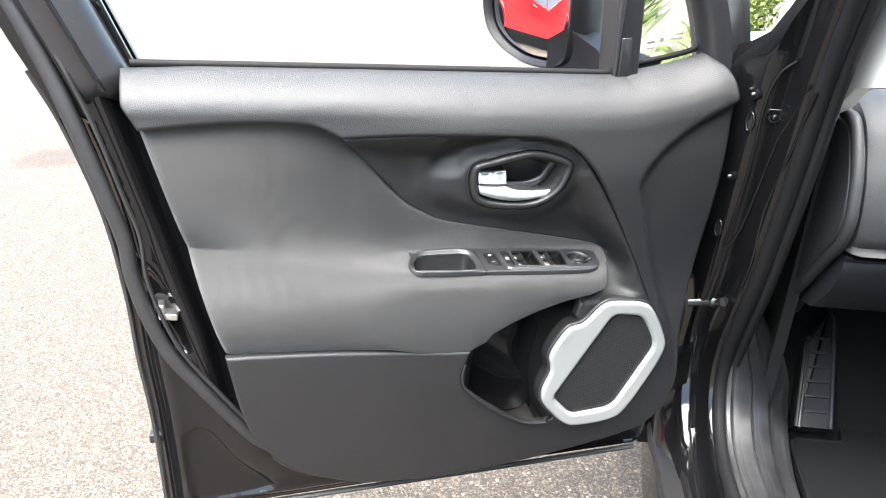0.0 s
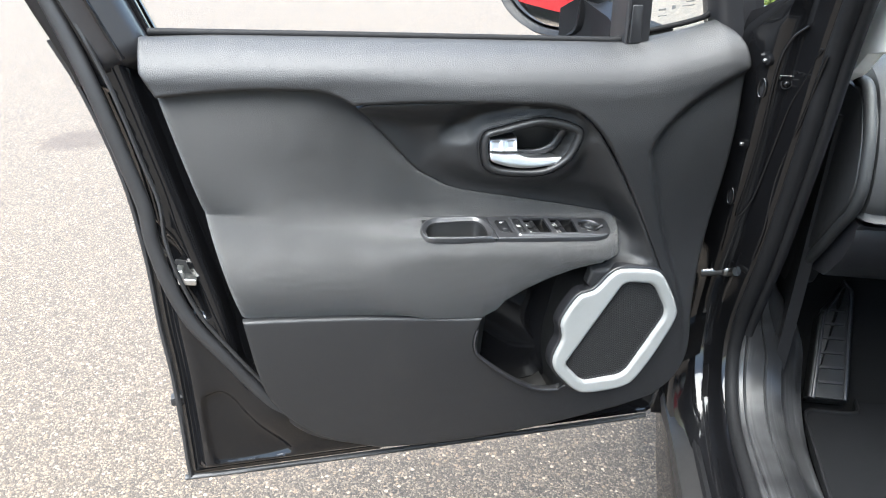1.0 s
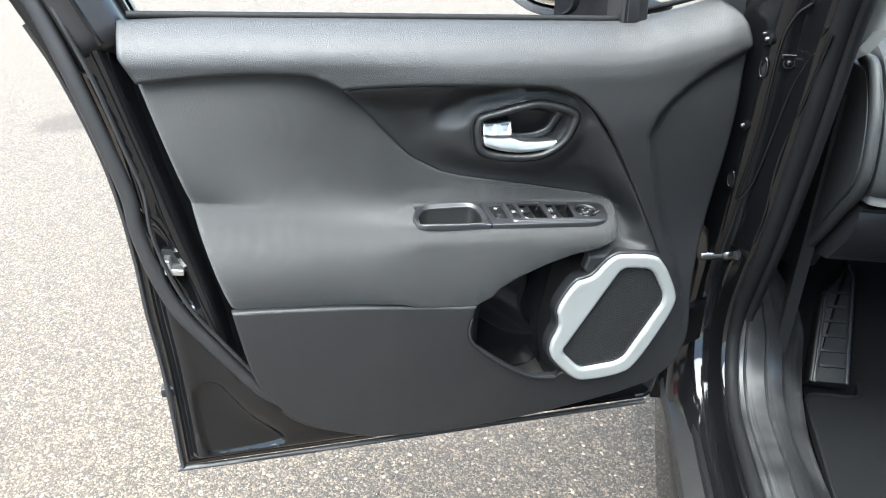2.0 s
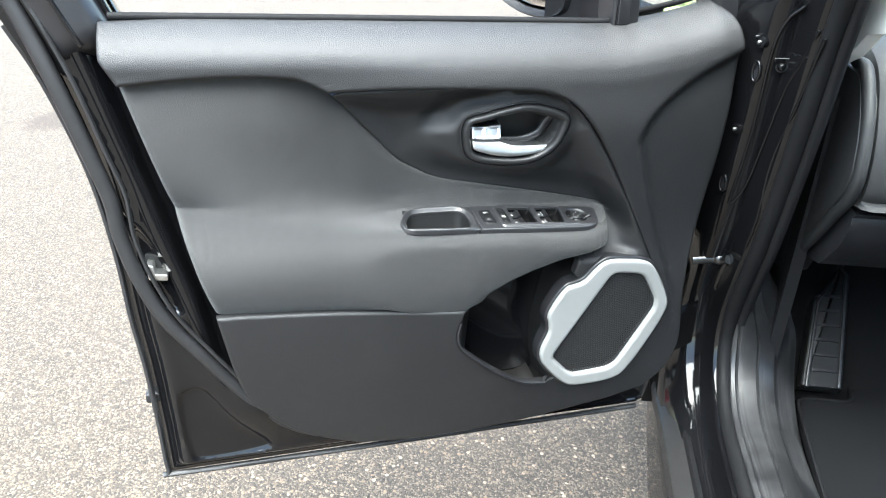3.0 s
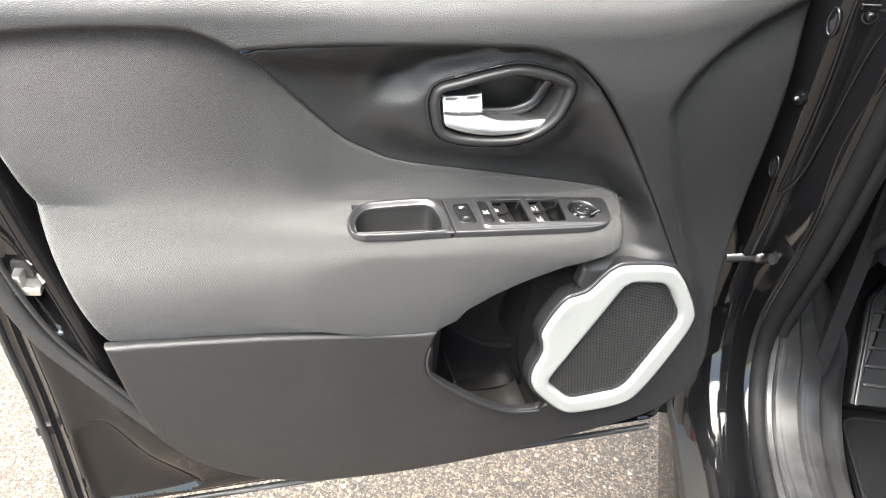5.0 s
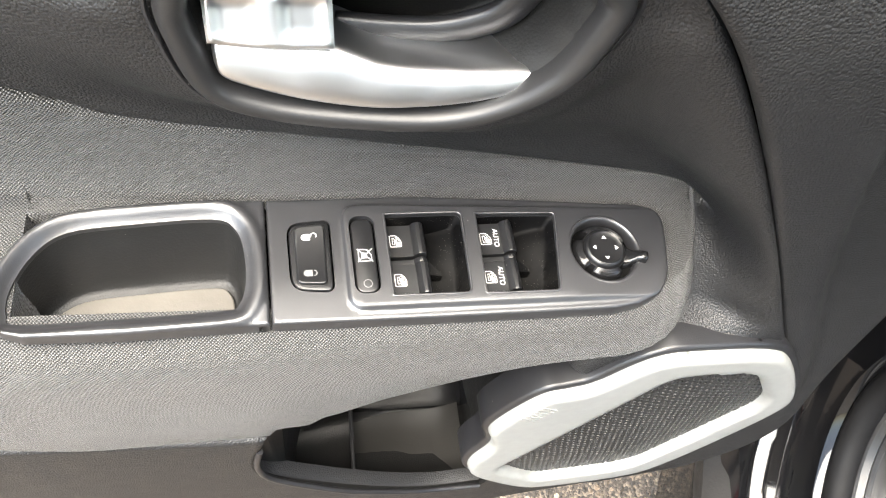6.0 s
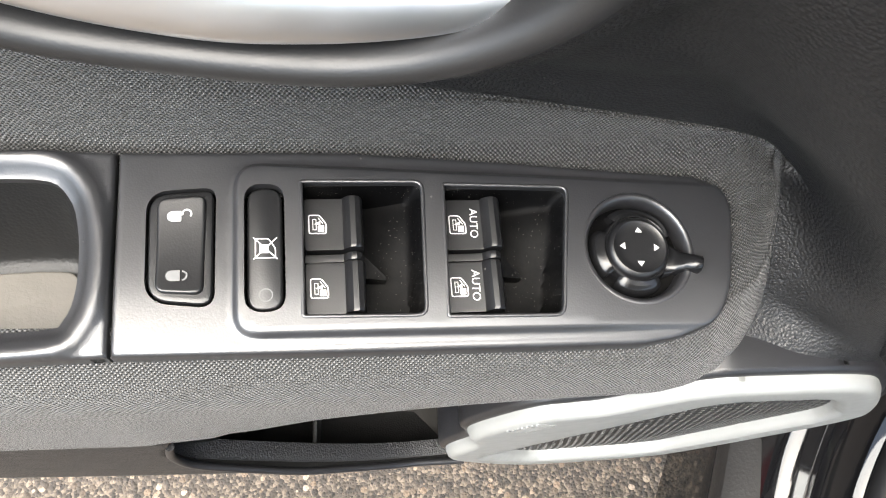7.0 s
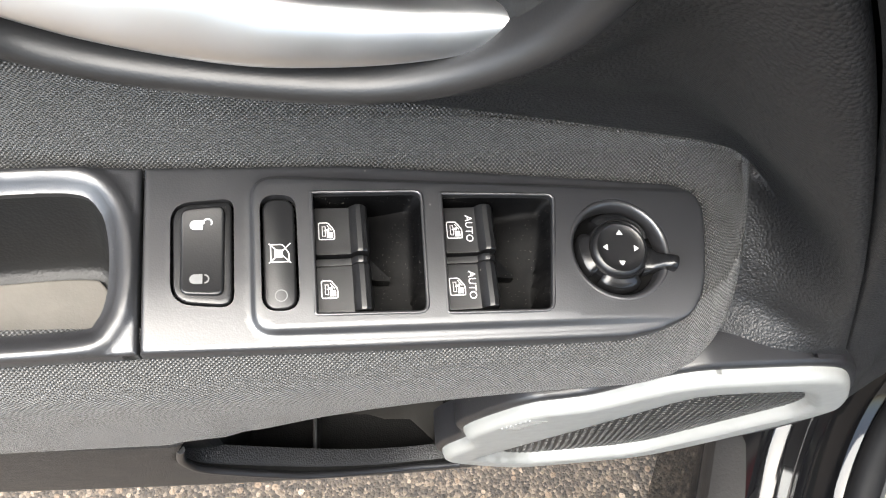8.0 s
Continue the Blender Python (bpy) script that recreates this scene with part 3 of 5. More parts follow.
def build_pad():
    xs = np.concatenate([np.linspace(-0.374, -0.23, 30)[:-1], np.linspace(-0.23, -0.1030, 36)[:-1], np.linspace(-0.1030, -0.1020, 3)[:-1], np.linspace(-0.1020, 0.15, 66)[:-1], np.linspace(0.15, 0.1850, 14)[:-1], np.linspace(0.1850, 0.1860, 3)[:-1], np.linspace(0.1860, 0.226, 26)])
    per = 12
    loops, uvs = [], []
    for x in xs:
        p = spline(pad_profile(x), per)
        # even spacing on either side of the cut-out
        cuts = [0, 6 * per, 9 * per, len(p) - 1]
        even_p = [p[:1]]
        for i, j in zip(cuts, cuts[1:]):
            q = p[i:j + 1]
            s = np.r_[0, np.cumsum(np.hypot(*np.diff(q, axis=0).T))]
            at = np.linspace(0, s[-1], j - i + 1)[1:]
            even_p.append(np.stack([np.interp(at, s, q[:, 0]), np.interp(at, s, q[:, 1])], -1))
        cut = -0.1025 < x < 0.1855
        if not cut:
            p = np.vstack(even_p)
            for _ in range(4 + int(560 * ss(-0.1025, -0.23, x))):
                p[1:-1] = 0.25 * p[:-2] + 0.5 * p[1:-1] + 0.25 * p[2:]
        else:
            even_p[2] = p[cuts[1] + 1:cuts[2] + 1]
            p = np.vstack(even_p)
        if cut:
            k = slice(5 * per, 12 * per)
            p[k, 1] = np.minimum(p[k, 1], 0.8189 + -0.0881 * x + 0.1387 * p[k, 0])
        run = np.hypot(*np.diff(p, axis=0).T)
        if cut:
            run[cuts[1]:cuts[2]] = np.hypot(*(p[cuts[1]] - p[cuts[2]])) / (3 * per)
        s = np.r_[0, np.cumsum(run)]
        y, z = p[:, 0], p[:, 1]
        slant = (z - 0.718) * (-0.076 / 0.327) * (1 - ss(-0.374, -0.21, x))
        edge = max(0.0, 1 - (x + 0.374) / 0.006)
        loops.append(np.stack([x + slant, y + 0.006 * edge ** 2, z], -1))
        uvs.append(np.stack([x + slant, s[9 * per] - s], -1))
    # the weave wraps round the end
    end = next(i for i, x in enumerate(xs) if x > 0.1865)
    for i in range(end, len(xs)):
        step = np.linalg.norm(loops[i] - loops[i - 1], axis=1)
        uvs[i] = uvs[i - 1] + np.stack([step, 0 * step], -1)
    first = loops[0] + [0.001, 0.022, 0]
    loops, uvs = [first] + loops, [uvs[0] - [0.02, 0]] + uvs
    v, f = rings(loops, (False, False), False)
    f = [q[::-1] for q in f]
    return solid("armrest_pad", v, f, CLOTH, door, "padded insert and armrest in dark woven cloth", 60, np.vstack(uvs))


build_trim()
build_handle_panel()
build_pad()


# ---- pull handle ----
def handle_frame(a, b, h):
    """On the handle's leaning plane: along, up, and out of it."""
    return np.stack([a, 0.0275 - 0.13 * (b - 0.91) - 0.085 * (a - 0.06) - np.asarray(h, float), b + 0 * np.asarray(h, float)], -1)


def build_handle():
    o = ccw(inset(ccw(spline(HANDLE, 2, True)), -0.0030))
    loops = []
    for d, h in [(0.0006, -0.016), (0.0, 0.0), (0.0008, 0.0026), (0.0022, 0.0043), (0.0040, 0.0054), (0.0058, 0.0056), (0.0076, 0.0050), (0.0090, 0.0036), (0.0100, 0.0012), (0.0105, -0.004), (0.0105, -0.022)]:
        q = inset(o, d)
        loops.append(handle_frame(q[:, 0], q[:, 1], np.full(len(q), h)))
    bezel = loft("handle_bezel", loops, BEZEL, door, "smooth dark grey handle surround", caps=(False, False), smooth=60)
    rim = inset(ccw(spline(HANDLE, 2, True)), -0.0055)
    lip = handle_frame(rim[:, 0], rim[:, 1], np.full(len(rim), -0.0015))
    tube("bezel_lip", np.vstack([lip, lip[:1]]), 0.0011, SMOOTH, bezel, "thin raised line round the surround", n=6, caps=False)
    inner = inset(HANDLE, 0.007)

    def bowl(x, z):
        p = np.stack([x, z], -1)
        return -0.004 - 0.034 * ss(0.0, 0.014, gap_to(p, inner))

    sheet("handle_cup", inner, bowl, CAVITY, door, handle_frame, 0.004, 0, 0.0, label="dark recess behind the handle")
    tube("finger_ridge", spline([(0.036, 0.0505, 0.933), (0.056, 0.0485, 0.932), (0.074, 0.0465, 0.933), (0.089, 0.0445, 0.938), (0.098, 0.0425, 0.945), (0.106, 0.0395, 0.96), (0.112, 0.0345, 0.97)], 6), 0.0065, SMOOTH, bezel, "curved grey ridge", flat=0.6)
    top = [(-0.0056, 0.945), (0.0139, 0.943), (0.0325, 0.9418), (0.0434, 0.9382), (0.0552, 0.9345), (0.0802, 0.933), (0.0985, 0.9332), (0.1055, 0.933), (0.1083, 0.9305)]
    low = [(-0.0056, 0.9345), (-0.0035, 0.9315), (0.0005, 0.929), (0.0145, 0.9242), (0.0305, 0.9205), (0.0477, 0.9185), (0.0655, 0.9188), (0.081, 0.9202), (0.0945, 0.9226), (0.1043, 0.9263), (0.1083, 0.9298)]
    smooth_top, smooth_low = spline(top, 6), spline(low, 6)
    xs = np.r_[np.linspace(-0.0056, -0.0025, 6)[:-1], np.linspace(-0.0025, 0.1015, 60)[:-1], np.linspace(0.1015, 0.1083, 12)]
    loops = []
    for x in xs:
        zt, zb = curve_at(smooth_top, x), curve_at(smooth_low, x)
        a = np.radians(np.linspace(90, -90, 25))
        mid, half = 0.5 * (zt + zb), 0.5 * (zt - zb)
        z = mid + half * np.sign(np.sin(a)) * np.abs(np.sin(a)) ** 0.8
        edge = max(0.0, 1 - (x + 0.0056) / 0.002, 1 - (0.1083 - x) / 0.003)
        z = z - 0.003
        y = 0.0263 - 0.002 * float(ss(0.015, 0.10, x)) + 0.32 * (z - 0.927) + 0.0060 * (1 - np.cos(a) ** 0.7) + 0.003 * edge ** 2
        loops.append(np.stack([np.full(29, x), np.r_[y[0] + 0.02, y[0] + 0.008, y, y[-1] + 0.008, y[-1] + 0.02], np.r_[z[0], z[0], z, z[-1], z[-1]]], -1))
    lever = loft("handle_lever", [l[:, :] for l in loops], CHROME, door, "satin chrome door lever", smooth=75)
    # lock tab with two finger scoops
    loops = []
    for x in np.r_[-0.0059, np.linspace(-0.0058, 0.0351, 42), 0.0353]:
        zt, zb = 0.9642 - 0.0012 * math.sin((x + 0.0059) / 0.0412 * math.pi), curve_at([(-0.0059, 0.9470), (0.0150, 0.9446), (0.0353, 0.9442)], x)
        z = np.linspace(zt, zb, 21)
        dip = sum(0.0020 * np.exp(-(((x - c) / 0.0072) ** 6 + ((z - 0.9542) / 0.0066) ** 6)) for c in (0.0040, 0.0260))
        near = np.minimum(np.minimum(zt - z, z - zb), min(x + 0.0059, 0.0353 - x))
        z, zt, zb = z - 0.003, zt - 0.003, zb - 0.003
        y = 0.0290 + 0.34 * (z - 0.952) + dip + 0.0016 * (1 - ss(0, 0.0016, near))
        loops.append(np.stack([np.full(23, x), np.r_[y[0] + 0.02, y, y[-1] + 0.02], np.r_[zt, z, zb]], -1))
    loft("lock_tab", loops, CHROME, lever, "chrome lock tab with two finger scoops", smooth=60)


BEZEL = moulded("smooth_dark_grey_plastic", (0.009, 0.009, 0.0095), 0.42, 1400, 0.06, 0.3, 0.42)
build_handle()


# ---- switch panel ----
LOCK = rounded([(0.0088, 0.0490), (0.0290, 0.0504), (0.0288, 0.0126), (0.0092, 0.0148)], [0.007, 0.004, 0.005, 0.007], 7)
KNOB_AT = (0.1612, 0.0280)


RAISED = rounded([(0.0335, 0.0590), (0.0335, 0.0030), (0.150, 0.0010), (0.215, 0.0), (0.215, 0.050), (0.165, 0.0525)], [0.010, 0.008, 0.02, 0.001, 0.001, 0.02], 6)


def raised_h(x, y):
    zone = RAISED
    p = np.stack([x, y], -1)
    d = np.where(inside(p, zone), gap_to(p, zone), 0)
    lift = 0.0022 * ss(0.0, 0.0022, d) * (1 - 0.6 * ss(0.13, 0.185, x))
    return 0.001 + lift - 0.0009 * ss(0.022, -0.006, y)


def well_outline(k):
    o = [(0.0540, 0.0088), (0.0905, 0.0080), (0.0920, 0.0512), (0.0542, 0.0514)] if k == 0 else [(0.0970, 0.0074), (0.1333, 0.0066), (0.1396, 0.0490), (0.0984, 0.0502)]
    return rounded(o, [0.0008, 0.003, 0.003, 0.0008], 4)


def build_window_switch(k, row, panel, auto):
    """A rocker: a flat key with a pull-up ridge."""
    x0 = 0.0546 if k == 0 else (0.0987 if row == 0 else 0.0976)
    q0, q1 = (0.0306, 0.0474) if row == 0 else (0.0104, 0.0264)
    if k == 1:
        q0, q1 = q0 - 0.0008, q1 - 0.0008
    w = 0.0122
    section = np.array([(0, -0.010), (0, -0.0026), (0.0005, -0.0021), (w - 0.0006, -0.0020), (w, -0.0018), (w + 0.0008, -0.0002), (w + 0.0022, 0.0012), (w + 0.0038, 0.0014), (w + 0.0054, 0.0006), (w + 0.0062, -0.0010), (w + 0.0064, -0.004), (w + 0.0064, -0.010)])
    mid = section.mean(0)
    loops = []
    for q, s in [(q0, 0.94), (q0 + 0.0004, 0.985), (q0 + 0.001, 1), (q1 - 0.001, 1), (q1 - 0.0004, 0.985), (q1, 0.94)]:
        c = mid + (section - mid) * s
        loops.append(plate_frame(x0 + c[:, 0], np.full(len(c), q), c[:, 1]))
    sw = loft("window_switch", loops, KEY, door, "black rocker switch with a white window mark", smooth=30)
    icon(sw, x0 + 0.0042, 0.5 * (q0 + q1), -0.0019)
    if auto:
        lettering("lettering", "AUTO", 0.0036, plate_frame, x0 + 0.0096, 0.5 * (q0 + q1) + 0.0004, -0.00188, -92, WHITE, sw, "white word AUTO")
    return sw


def strip(points, width, frame_of, h, closed=False):
    """A flat printed stroke along points."""
    p = np.array(points, float)
    if closed:
        a, b = inset(p, -width / 2), inset(p, width / 2)
    else:
        t = np.gradient(p, axis=0)
        t /= np.linalg.norm(t, axis=1)[:, None]
        nrm = np.stack([-t[:, 1], t[:, 0]], -1) * width / 2
        a, b = p + nrm, p - nrm
    v, f = rings([frame_of(a[:, 0], a[:, 1], h), frame_of(b[:, 0], b[:, 1], h)], (False, False), closed)
    return v, f


def join(pieces):
    vs, fs, k = [], [], 0
    for v, f in pieces:
        vs.append(v)
        fs += [tuple(i + k for i in q) for q in f]
        k += len(v)
    return np.vstack(vs), fs


def flat(points, frame_of, h):
    p = ccw(np.array(points, float))
    return frame_of(p[:, 0], p[:, 1], np.full(len(p), h)), [tuple(range(len(p)))]


def icon(parent, a, b, h):
    """White mark of a car window with arrows."""
    door_shape = np.array([(-0.0024, -0.0030), (0.0028, -0.0030), (0.0028, 0.0002), (0.0008, 0.0030), (-0.0024, 0.0030)]) + [a, b]
    glass = np.array([(-0.0012, -0.0018), (-0.0012, 0.0016), (-0.0002, 0.0016), (-0.0002, -0.0018)]) + [a, b]
    bits = [strip(rounded(door_shape, 0.0006, 3), 0.00036, plate_frame, h, True), strip(glass, 0.0002, plate_frame, h + 0.00002, True),
            flat(np.array([(0.0003, -0.0024), (0.0022, -0.0024), (0.0022, -0.0004), (0.0003, -0.0004)]) + [a, b], plate_frame, h),
            flat(np.array([(-0.0009, 0.0), (0.0011, 0.0011), (0.0011, -0.0002)]) + [a, b], plate_frame, h + 0.00004),
            strip(np.array([(0.0004, 0.0022), (0.0019, 0.0002)]) + [a, b], 0.00025, plate_frame, h)]
    v, f = join(bits)
    solid("window_mark", v, f, WHITE, parent, "white window mark", 0)


def build_switch_panel():
    back = [(0.0004, 0.0622), (0.067, 0.0624), (0.121, 0.0588), (0.180, 0.0540)]
    outline = np.vstack([[(0.0004, -0.0004), (0.064, -0.0018), (0.132, -0.0028), (0.160, -0.0030)], spline([(0.172, -0.0012), (0.1835, 0.0030), (0.1905, 0.0120), (0.1942, 0.0260), (0.1968, 0.0420), (0.1935, 0.0500), (0.186, 0.0535)], 4), back[::-1]])
    lock_hole = LOCK
    oval_hole = rounded([(0.0373, 0.0105), (0.0492, 0.0105), (0.0492, 0.0505), (0.0373, 0.0505)], 0.0059, 8)
    ring_hole = circle(*KNOB_AT, 0.0190, 48)
    panel = sheet("switch_panel", outline, raised_h, SATIN, door, plate_frame, 0.0022, 0.0016, 0.006, [lock_hole, oval_hole, well_outline(0), well_outline(1), ring_hole], 0.004, "satin black switch panel", 45, [inset(RAISED, d) for d in (0.0, 0.0006, 0.0012, 0.0018, 0.0025)])
    for k in (0, 1):
        o = inset(well_outline(k), -0.0006)
        rim = inset(o, 0.0004)

        def scoop(x, y, o=rim, x0=o[:, 0].min()):
            d = gap_to(np.stack([x, y], -1), o)
            deep = 0.0125 - 0.0060 * ss(0.020, 0.038, x - x0) * ss(0.0, 0.03, y - 0.012)
            return -0.0004 - deep * ss(0.0, 0.0038, d)

        sheet("switch_well", o, scoop, WELL_SHADE, panel, plate_frame, 0.0018, 0, 0.0, label="dusty switch well with shade in its black")
        edge = well_outline(k)
        edge = np.vstack([edge, edge[:1]])
        tube("well_rim", plate_frame(edge[:, 0], edge[:, 1], raised_h(edge[:, 0], edge[:, 1]) - 0.0003), 0.0007, SATIN, panel, n=8, caps=False)
        for row in (0, 1):
            build_window_switch(k, row, panel, k == 1)
        xm = 0.0546 if k == 0 else 0.0982
        w = 0.0122
        sec = np.array([(0, -0.011), (0, -0.0034), (w - 0.0006, -0.0030), (w, -0.0028), (w + 0.0010, -0.0010), (w + 0.0022, 0.0000), (w + 0.0038, 0.0002), (w + 0.0052, -0.0006), (w + 0.0060, -0.0022), (w + 0.0062, -0.005), (w + 0.0062, -0.011)])
        mid = sec.mean(0)
        loops = []
        for q, f in ((0.0270, 0.94), (0.0275, 1.0), (0.0289, 1.0), (0.0294, 0.94)):
            c = mid + (sec - mid) * f
            loops.append(plate_frame(xm + c[:, 0], np.full(len(c), q - 0.0006 * k), c[:, 1]))
        loft("divider", loops, KEY, panel, smooth=30)
        x1 = xm + w + 0.0058
        fin = [plate_frame(np.array([x1, x1 + 0.0072, x1 + 0.0072, x1]), np.array([0.0292, 0.0226, 0.0216, 0.0220]) - 0.0006 * k, np.array(h)) for h in ((-0.011, -0.011, -0.011, -0.011), (-0.0030, -0.0058, -0.0062, -0.0048))]
        loft("divider_fin", fin, WELL_SHADE, panel, smooth=20)
    # central locking rocker
    o = inset(lock_hole, 0.0008)
    loops = []
    for d, h in [(0, -0.004), (0, 0.0002), (0.0004, 0.0007), (0.0010, 0.0009), (0.0020, 0.0009)]:
        q = inset(o, d)
        loops.append(plate_frame(q[:, 0], q[:, 1], np.full(len(q), h)))
    rocker = loft("lock_switch", loops, KEY, door, "black central locking rocker with padlock marks", smooth=30)
    key = rounded([(0.0122, 0.0462), (0.0122, 0.0175), (0.0256, 0.0165), (0.0262, 0.0474)], 0.0030, 5)
    sheet("rocker_key", key, lambda x, y: 0.0016 + 0.0012 * ((y - 0.031) / 0.014) ** 2, KEY, rocker, plate_frame, 0.0012, 0.0008, 0.0022, smooth=50)
    for q, shut in ((0.0405, False), (0.0222, True)):
        a = 0.0186
        body = circle(a - 0.0018, q, 0.0016, 16)
        bits = [flat(body, plate_frame, 0.0026), flat(np.array([(-0.0018, -0.0016), (0.0006, -0.0016), (0.0006, 0.0016), (-0.0018, 0.0016)]) + [a, q], plate_frame, 0.00262)]
        arch = circle(a + (0.0012 if shut else 0.0022), q + (0 if shut else 0.0008), 0.0013, 12, -90 if shut else 200, 90 if shut else -40)
        bits.append(strip(arch, 0.0005, plate_frame, 0.0026))
        v, f = join(bits)
        solid("padlock_mark", v, f, WHITE if not shut else GREYPRINT, rocker, "padlock mark", 0)
    # window lock-out key
    oval = rounded([(0.0381, 0.0112), (0.0484, 0.0112), (0.0484, 0.0496), (0.0381, 0.0496)], 0.0051, 8)
    key = block("lockout_switch", oval, -0.004, 0.0020, 0.0010, KEY, door, plate_frame, "long oval window lock-out key")
    a, b = 0.0433, 0.0302
    bits = [strip(rounded(np.array([(-0.0028, -0.003), (0.003, -0.003), (0.003, 0.0), (0.001, 0.003), (-0.0028, 0.003)]) + [a, b], 0.0004, 3), 0.0003, plate_frame, 0.00205, True),
            strip(np.array([(-0.0034, -0.0034), (0.0036, 0.0034)]) + [a, b], 0.0003, plate_frame, 0.0021), strip(np.array([(-0.0034, 0.0034), (0.0036, -0.0034)]) + [a, b], 0.0003, plate_frame, 0.00212),
            flat(np.array([(-0.0016, -0.0015), (0.001, -0.0015), (0.001, 0.0012), (-0.0016, 0.0012)]) + [a, b], plate_frame, 0.00206)]
    v, f = join(bits)
    solid("lockout_mark", v, f, WHITE, key, "white crossed-out window mark", 0)
    v, f = strip(circle(0.0434, 0.0158, 0.0019, 20), 0.00035, plate_frame, 0.00206, True)
    solid("lamp_ring", v, f, GREYPRINT, key, smooth=0)
    # mirror adjuster
    cx, cy = KNOB_AT
    ringv = [(0.0200, 0.0008), (0.0194, 0.0015), (0.0187, 0.0019), (0.0180, 0.0020), (0.0174, 0.0017), (0.0168, 0.0008), (0.0164, -0.001), (0.0164, -0.008)]
    loft("adjuster_rim", [plate_frame(*circle(cx, cy, r, 48).T, np.full(48, h)) for r, h in ringv], SATIN, panel, caps=(False, False), smooth=60)
    block("adjuster_floor", circle(cx, cy, 0.0166, 32), -0.009, -0.0055, 0.0005, WELL_SHADE, panel, plate_frame)
    # turning ring in three lobes, parted by slots
    dialob = loft("adjuster_dial", [plate_frame(*circle(cx, cy, r, 48).T, np.full(48, h)) for r, h in [(0.0118, -0.006), (0.0118, -0.0010), (0.0112, 0.0006), (0.0106, 0.0006)]], PIANO, door, "black turning dial with a pointer", smooth=50)
    for a0, a1 in ((-58, -128), (-142, -212), (122, 20)):
        n = 18
        sec = [(0.0108, -0.004), (0.0108, 0.0010), (0.0112, 0.0013), (0.0124, 0.0008), (0.0138, 0.0001), (0.0146, -0.0010), (0.0152, -0.0034), (0.0153, -0.0060)]
        loops = []
        for t in np.linspace(0, 1, n):
            a = radians(a0 + (a1 - a0) * t)
            tight = 1 - 0.16 * (2 * t - 1) ** 6
            r = np.array([0.0108 + (q - 0.0108) * tight for q, _ in sec])
            h = np.array([q for _, q in sec]) - 0.0010 * (2 * t - 1) ** 8
            loops.append(plate_frame(cx + r * math.cos(a), cy + r * math.sin(a), h))
        loft("dial_lobe", loops, PIANO, dialob, smooth=40)
    loops = []
    for r, w, h in ((0.0106, 0.0062, 0.0008), (0.0124, 0.0052, 0.0012), (0.0140, 0.0036, 0.0024), (0.0160, 0.0029, 0.0046), (0.0185, 0.0027, 0.0060), (0.0204, 0.0028, 0.0060), (0.0209, 0.0026, 0.0054)):
        a = radians(-19)
        c, s = math.cos(a), math.sin(a)
        q = np.array([-1, -1, -0.86, -0.5, 0, 0.5, 0.86, 1, 1]) * w
        hh = h + np.array([-0.009, -0.0024, -0.0010, -0.0002, 0.0, -0.0002, -0.0010, -0.0024, -0.009])
        loops.append(plate_frame(cx + r * c - q * s, cy + r * s + q * c, hh))
    loft("dial_pointer", loops, PIANO, dialob, smooth=50)
    top = []
    for r, h in [(0.0104, -0.004), (0.0104, 0.0012), (0.0101, 0.0022), (0.0094, 0.0030), (0.0088, 0.0032), (0.0082, 0.0028), (0.0060, 0.0027), (0.0030, 0.0026)]:
        c = circle(cx, cy, r, 48)
        top.append(plate_frame(c[:, 0], c[:, 1], np.full(48, h)))
    cap = loft("adjuster_cap", top, KEY, dialob, "round black key with four white arrows", smooth=50)
    bits = []
    for m in (0, 90, 180, 270):
        c, s = math.cos(radians(m - 4)), math.sin(radians(m - 4))
        tri = np.array([(0.0067, 0.0), (0.0049, 0.0012), (0.0049, -0.0012)])
        bits.append(flat(np.stack([cx + c * tri[:, 0] - s * tri[:, 1], cy + s * tri[:, 0] + c * tri[:, 1]], -1), plate_frame, 0.0030))
    v, f = join(bits)
    solid("arrows", v, f, WHITE, dialob, "four white arrows", 0)
    # pull cup
    outline = np.vstack([[(-0.0004, 0.0622), (-0.0004, -0.0004), (-0.060, -0.0012)], spline([(-0.098, 0.0), (-0.1080, 0.0040), (-0.1128, 0.0120), (-0.1120, 0.0280), (-0.1020, 0.0470), (-0.0880, 0.0570), (-0.0700, 0.0605)], 5), [(-0.040, 0.0620), (-0.017, 0.0630)]])
    mouth = spline([(-0.1000, 0.0075), (-0.1055, 0.0120), (-0.1050, 0.0240), (-0.0975, 0.0400), (-0.0850, 0.0500), (-0.0600, 0.0530), (-0.0240, 0.0545), (-0.0140, 0.0490), (-0.0103, 0.0370), (-0.0100, 0.0210), (-0.0130, 0.0112), (-0.0200, 0.0085), (-0.0600, 0.0075)], 4, True)

    def lip(x, y):
        d = gap_to(np.stack([x, y], -1), mouth)
        return 0.001 - 0.0009 * ss(0.022, -0.006, y) + 0.0020 * ss(0.0105, 0.0070, d) - 0.0048 * ss(0.0070, 0.0, d) ** 1.6

    cup = sheet("pull_cup", outline, lip, SATIN, door, plate_frame, 0.0022, 0.0016, 0.006, [mouth], 0.003, "satin black door pull cup", 45, [inset(mouth, -d) for d in (0.0015, 0.003, 0.005, 0.007, 0.0088, 0.0105)])
    m = ccw(inset(mouth, 0.0006))
    loops = []
